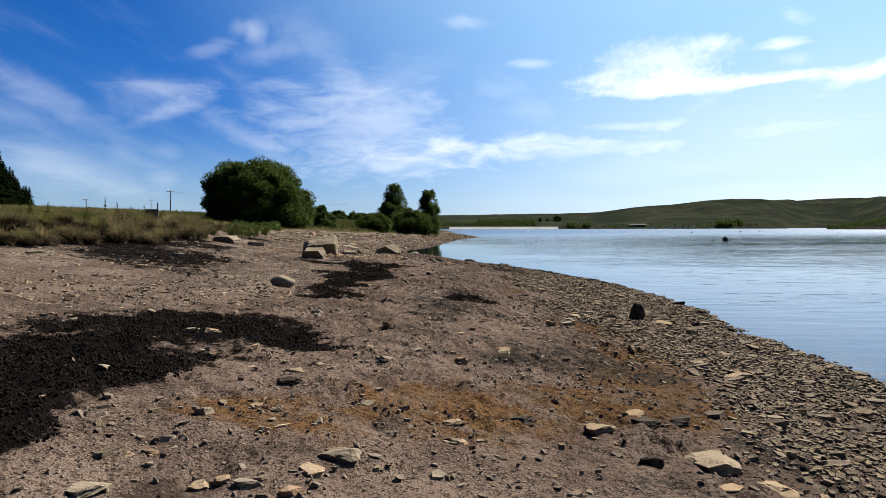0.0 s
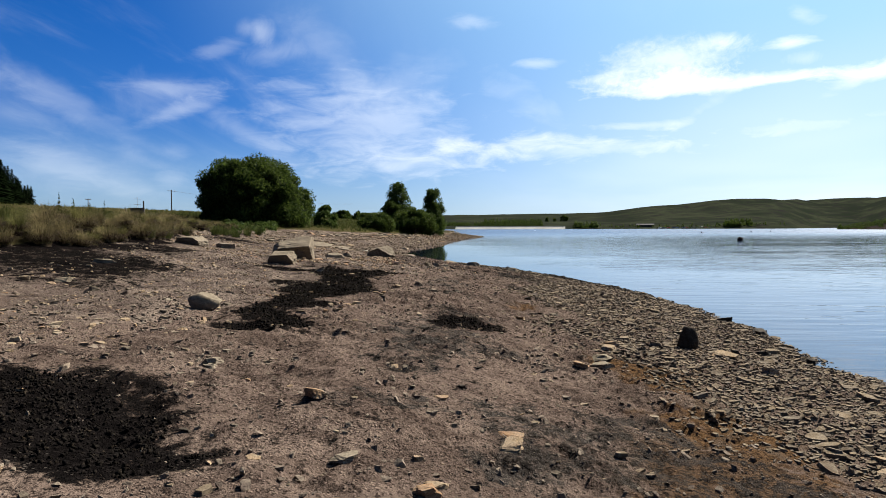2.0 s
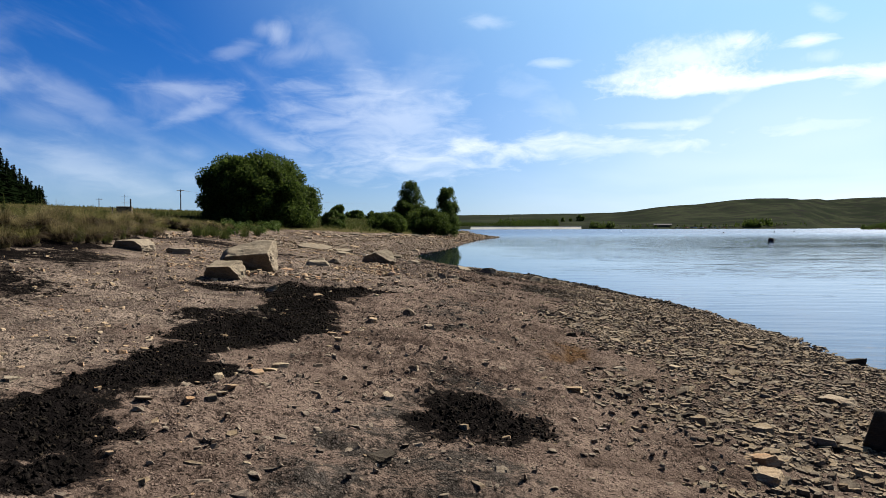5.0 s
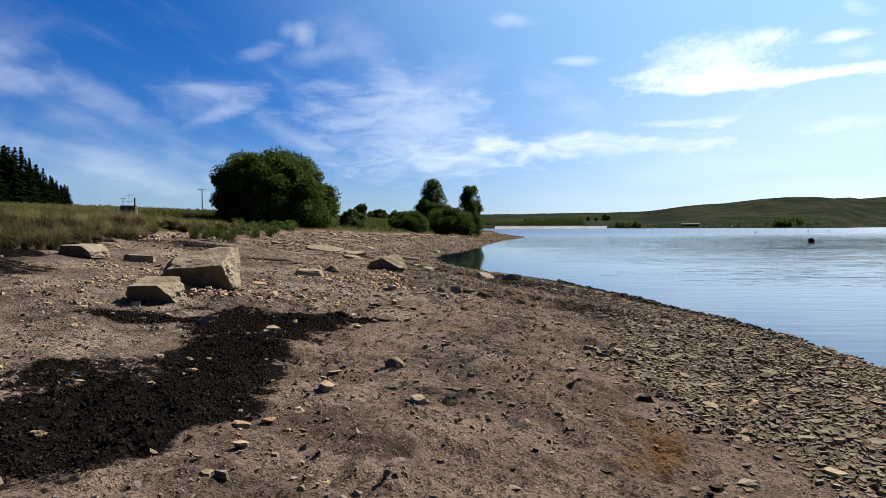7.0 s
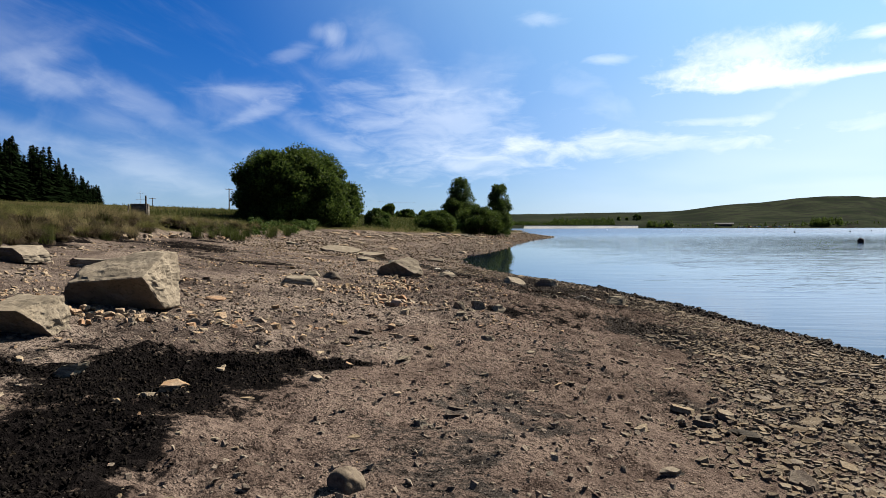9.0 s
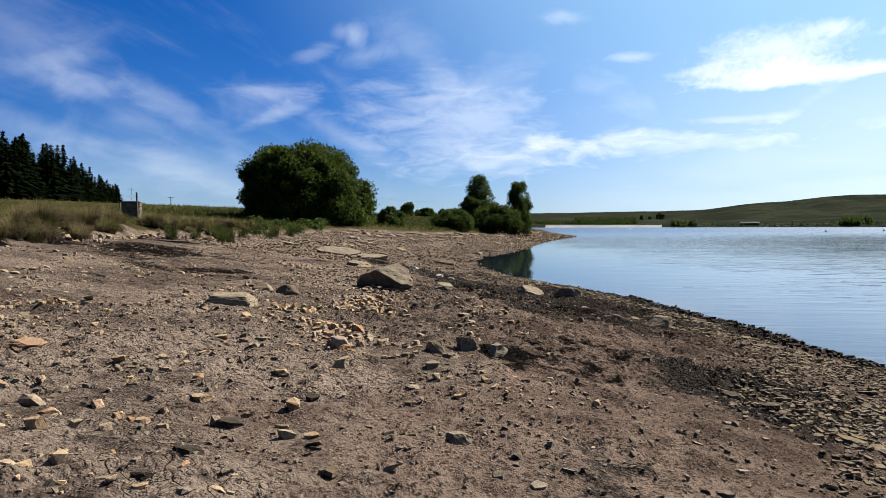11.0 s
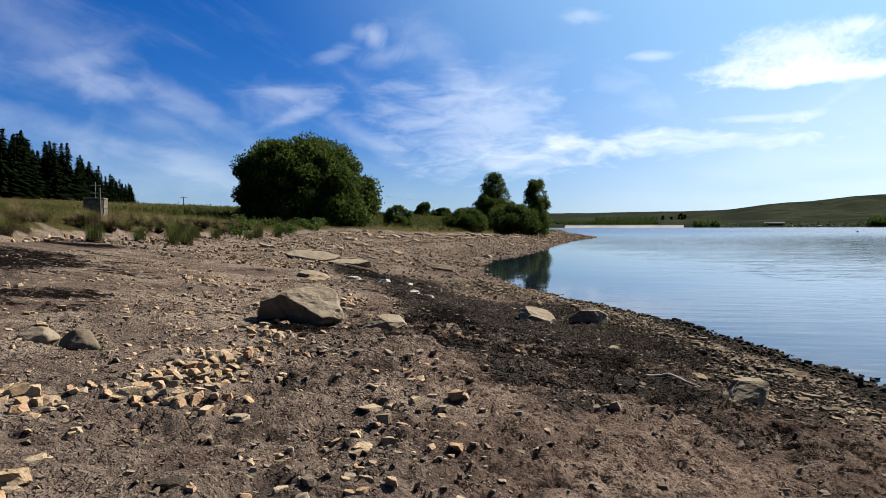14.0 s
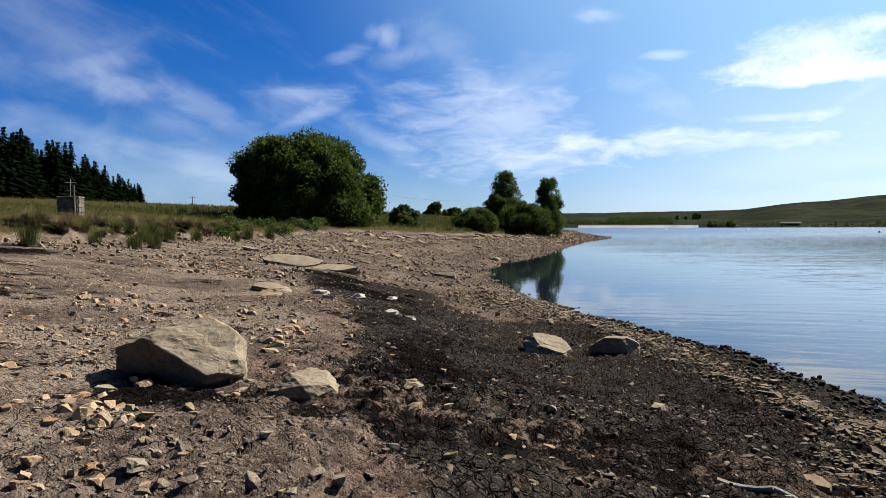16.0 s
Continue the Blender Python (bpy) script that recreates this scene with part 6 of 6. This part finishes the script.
def gauge_pillar(x, y):
    """Masonry pillar with a mast that carries two cross bars."""
    root = new("gauge_pillar")
    root.matrix_world = pose(x, y, at_ground(x, y) + 0.08, 0, 0, 24)
    tagged(root, "grey masonry pillar with a thin two-armed mast, standing in grass", "pillar")
    rng = random.Random(3)
    bm = bmesh.new()
    box(bm, (0.92, 0.92, 1.5), pose(0, 0, 0.25))
    part("core", bm, MASONRY, root)
    for row in range(4):
        for side in range(4):
            for col in range(2):
                bm = bmesh.new()
                w = 0.5 if (row + col + side) % 2 else 0.44
                box(bm, (w - 0.02, 0.10, 0.23), Matrix.Rotation(math.pi / 2 * side, 4, "Z") @ pose(-0.24 + 0.48 * col, -0.46 - rng.uniform(0, 0.015), 0.13 + 0.25 * row), 0.012)
                part("block", bm, MASONRY, root)
    bm = bmesh.new()
    box(bm, (1.06, 1.06, 0.09), pose(0, 0, 1.05), 0.02)
    part("coping", bm, MASONRY, root)
    bm = bmesh.new()
    tube(bm, (0, 0, 1.05), (0, 0, 2.0), 0.013, 0.011, 8)
    part("mast", bm, STEEL, root, "thin galvanised mast")
    for h in (1.38, 1.82):
        bm = bmesh.new()
        tube(bm, (-0.27, 0, h), (0.27, 0, h), 0.011, 0.011, 6)
        part("cross_bar", bm, STEEL, root)


def post(x, y, tall, r, lean, label):
    root = new("fence_post")
    root.matrix_world = pose(x, y, at_ground(x, y) - 0.2, lean, 0, 0)
    tagged(root, label, "post", "old posts")
    bm = bmesh.new()
    tube(bm, (0, 0, 0), (0, 0, tall + 0.2), r, r * 0.85, 8)
    part("shaft", bm, TIMBER, root)


def telegraph_pole(x, y, top):
    z = at_ground(x, y)
    root = new("telegraph_pole")
    root.matrix_world = pose(x, y, z - 0.5, 0, 0, 60)
    tagged(root, "timber telegraph pole with a short cross arm on the field", "pole", "telegraph poles")
    tall = top - z + 0.5
    bm = bmesh.new()
    tube(bm, (0, 0, 0), (0, 0, tall), 0.16, 0.11, 10)
    part("shaft", bm, TIMBER, root)
    bm = bmesh.new()
    box(bm, (2.2, 0.12, 0.14), pose(0, 0, tall - 0.25), 0.02)
    part("cross_arm", bm, TIMBER, root)
    for s in (-0.95, 0, 0.95):
        bm = bmesh.new()
        tube(bm, (s, 0, tall - 0.18), (s, 0, tall + 0.02), 0.05, 0.035, 8)
        part("insulator", bm, STEEL, root)


gauge_pillar(-25.3, 57.0)
post(-24.4, 56.2, 1.75, 0.06, 2, "dark timber post beside the masonry pillar")
post(-26.6, 57.5, 1.1, 0.05, -12, "leaning timber post in long grass")
telegraph_pole(-72, 175, 12.0)
telegraph_pole(-55.6, 218, 12.2)
telegraph_pole(-119, 222, 12.0)
bm = bmesh.new()
for a, b in (((-72, 175, 11.8), (-55.6, 218, 12.0)), ((-55.6, 218, 12.0), (-39, 262, 11.4))):
    last = Vector(a)
    for k in range(1, 13):
        t = k / 12
        p = Vector(a).lerp(Vector(b), t) - Vector((0, 0, 4 * 0.8 * t * (1 - t)))
        tube(bm, last, p, 0.018, 0.018, 4)
        last = p
tagged(part("overhead_wire", bm, TIMBER), "sagging overhead wire between telegraph poles", "wire")


def buoy(x, y, r, mat, label):
    root = new("buoy")
    root.matrix_world = pose(x, y, 0.0)
    tagged(root, label, "buoy", "floating buoys")
    bm = bmesh.new()
    bmesh.ops.create_uvsphere(bm, u_segments=20, v_segments=14, radius=r, matrix=pose(0, 0, r * 0.55))
    for f in bm.faces:
        f.smooth = True
    part("float", bm, mat, root)
    bm = bmesh.new()
    tube(bm, (0, 0, r * 1.5), (0, 0, r * 1.75), r * 0.16, r * 0.12, 10)
    part("lifting_eye", bm, STEEL, root)


buoy(45.6, 112, 0.42, RUBBER, "dark round mooring buoy floating on the reservoir")
for x, y in ((88, 410), (96, 270), (128, 300), (150, 330), (60, 520)):
    buoy(x, y, 0.32, RUBBER if x > 90 else WHITE, "small marker buoy far out on the water")

# the dam across the water
dam = new("dam")
tagged(dam, "long pale stone-faced dam across the reservoir", "dam", kind="structure")
a, b = Vector((0, 1006, 0)), Vector((157, 985, 0))
ang = math.degrees(math.atan2(b.y - a.y, b.x - a.x))
dam.matrix_world = pose((a.x + b.x) / 2, (a.y + b.y) / 2, 0, 0, 0, ang)
L = (b - a).length
bm = bmesh.new()
vs = [bm.verts.new(p) for p in ((-L / 2, -9, -1.2), (L / 2, -9, -1.2), (L / 2, 0, 3.6), (-L / 2, 0, 3.6), (-L / 2, 16, 3.6), (L / 2, 16, 3.6))]
bm.faces.new(vs[:4])
bm.faces.new((vs[3], vs[2], vs[5], vs[4]))
part("face", bm, PALE_FACE, dam)
for k in range(40):
    bm = bmesh.new()
    m = Matrix.Translation((-L / 2 + (k + 0.5) * L / 40, -4.5, 1.25)) @ Matrix.Rotation(math.atan2(4.8, 9), 4, "X")
    box(bm, (L / 40 - 0.9, 9.6, 0.3), m, 0.05)
    part("panel", bm, PALE_FACE, dam)
bm = bmesh.new()
box(bm, (L, 0.6, 1.0), pose(0, 0.4, 3.9), 0.05)
part("parapet", bm, PALE_FACE, dam)

# far woods across the water


def far_wood(name, label, mat, trees, seed):
    V, F, base = [], [], 0
    g = np.random.default_rng(seed)
    for x, y, h in trees:
        n = 60
        z0 = at_ground(x, y) - 0.5
        ang, up = g.uniform(0, 6.28, n), g.random(n)
        r = h * 0.24 * (1.05 - up) + 0.25
        for q in range(n):
            c = np.array([x + r[q] * 0.6 * math.cos(ang[q]), y + r[q] * 0.6 * math.sin(ang[q]), z0 + h * (0.08 + 0.9 * up[q])])
            s = h * (0.20 * (1.15 - up[q]))
            p = g.normal(size=(3, 3))
            p /= np.linalg.norm(p, axis=1)[:, None]
            V += [c + s * p[0], c + s * p[1], c + s * p[2] + np.array([0, 0, 0.4 * s])]
            F.append((base, base + 1, base + 2))
            base += 3
    tagged(new(name, from_arrays(name, np.array(V), np.array(F), mat)), label, "trees", kind="stuff")


def polar(az, r):
    return r * math.sin(radians(az)), r * math.cos(radians(az))


rng = random.Random(8)
woods = [(*polar(rng.uniform(2.4, 7.2), rng.uniform(1090, 1230)), rng.uniform(5, 10) + 3.5 * rng.random() ** 3) for _ in range(420)]
woods += [(*polar(rng.uniform(-1.0, 2.6), rng.uniform(1100, 1200)), rng.uniform(5, 8)) for _ in range(120)]
far_wood("far_plantation", "dark conifer wood behind the dam", LEAF, woods, 1)
woods = [(*polar(9.7 + 1.9 * rng.random(), rng.uniform(1000, 1030)), rng.uniform(6, 12)) for _ in range(50)]
woods += [(*polar(9.62, 1000), 10), (*polar(9.8, 1004), 6)]
woods += [(*polar(rng.uniform(21.3, 23.3), rng.uniform(1012, 1050)), rng.uniform(8, 12)) for _ in range(70)]
woods += [(*polar(rng.uniform(11.5, 21), rng.uniform(1015, 1060)), rng.uniform(3, 6)) for _ in range(70)]
woods += [(*polar(rng.uniform(23.3, 27), rng.uniform(1020, 1060)), rng.uniform(2.5, 5)) for _ in range(25)]
far_wood("far_shore_trees", "dark pines and shrubs along the far shore", LEAF, woods, 2)
woods = [(*polar(rng.uniform(28.9, 38), rng.uniform(660, 800)), rng.uniform(3, 6)) for _ in range(420)]
far_wood("headland_scrub", "dark scrub on the low headland", LEAF, woods, 3)
for az, r, h in ((8.9, 1420, 13), (9.15, 1425, 10), (7.6, 1400, 8), (8.2, 1430, 6)):
    x, y = polar(az, r)
    tree("field_tree", x, y, at_ground(x, y), h, h * 1.1, int(az * 10), 900, 0.9, LEAF, "lone dark tree on the far pasture", "tree", 2, 0.2, 25)


def lodge(az, r, length, turn):
    x, y = polar(az, r)
    root = new("boathouse")
    root.matrix_world = pose(x, y, at_ground(x, y) - 0.3, 0, 0, turn)
    tagged(root, "long low building with a grey roof on the far shore", "building")
    bm = bmesh.new()
    box(bm, (length, 8, 3.4), pose(0, 0, 1.7))
    part("wall", bm, TIMBER, root)
    bm = bmesh.new()
    for s in (1, -1):
        box(bm, (length + 1, 5.2, 0.25), pose(0, s * 2.2, 4.2, -s * 24, 0, 0))
    part("roof", bm, SLATE_ROOF, root)
    for k in range(5):
        bm = bmesh.new()
        box(bm, (1.4, 0.2, 1.2), pose(-length / 2 + (k + 0.5) * length / 5, -4.05, 1.9))
        part("window", bm, RUBBER, root)


lodge(15.4, 1045, 24, -14)
rng = random.Random(12)
CARS = [plain_material("car_paint", c, c, 0.35, 1) for c in ((0.7, 0.7, 0.7), (0.35, 0.36, 0.38), (0.5, 0.08, 0.06), (0.05, 0.07, 0.12))]
for k in range(12):
    x, y = polar(16.5 + 0.35 * k + rng.uniform(-0.08, 0.08), 1012 + rng.uniform(-3, 6))
    root = new("parked_car")
    root.matrix_world = pose(x, y, at_ground(x, y), 0, 0, rng.uniform(-30, 30))
    tagged(root, "parked car on the far shore", "car", "parked cars")
    bm = bmesh.new()
    box(bm, (4.3, 1.8, 0.75), pose(0, 0, 0.7), 0.12)
    part("body", bm, CARS[k % 4], root)
    bm = bmesh.new()
    box(bm, (2.3, 1.6, 0.6), pose(-0.2, 0, 1.32), 0.2)
    part("cabin", bm, RUBBER, root)
    for wx in (-1.35, 1.35):
        for wy in (-0.85, 0.85):
            bm = bmesh.new()
            tube(bm, (wx, wy - 0.1, 0.33), (wx, wy + 0.1, 0.33), 0.33, 0.33, 12)
            part("wheel", bm, RUBBER, root)
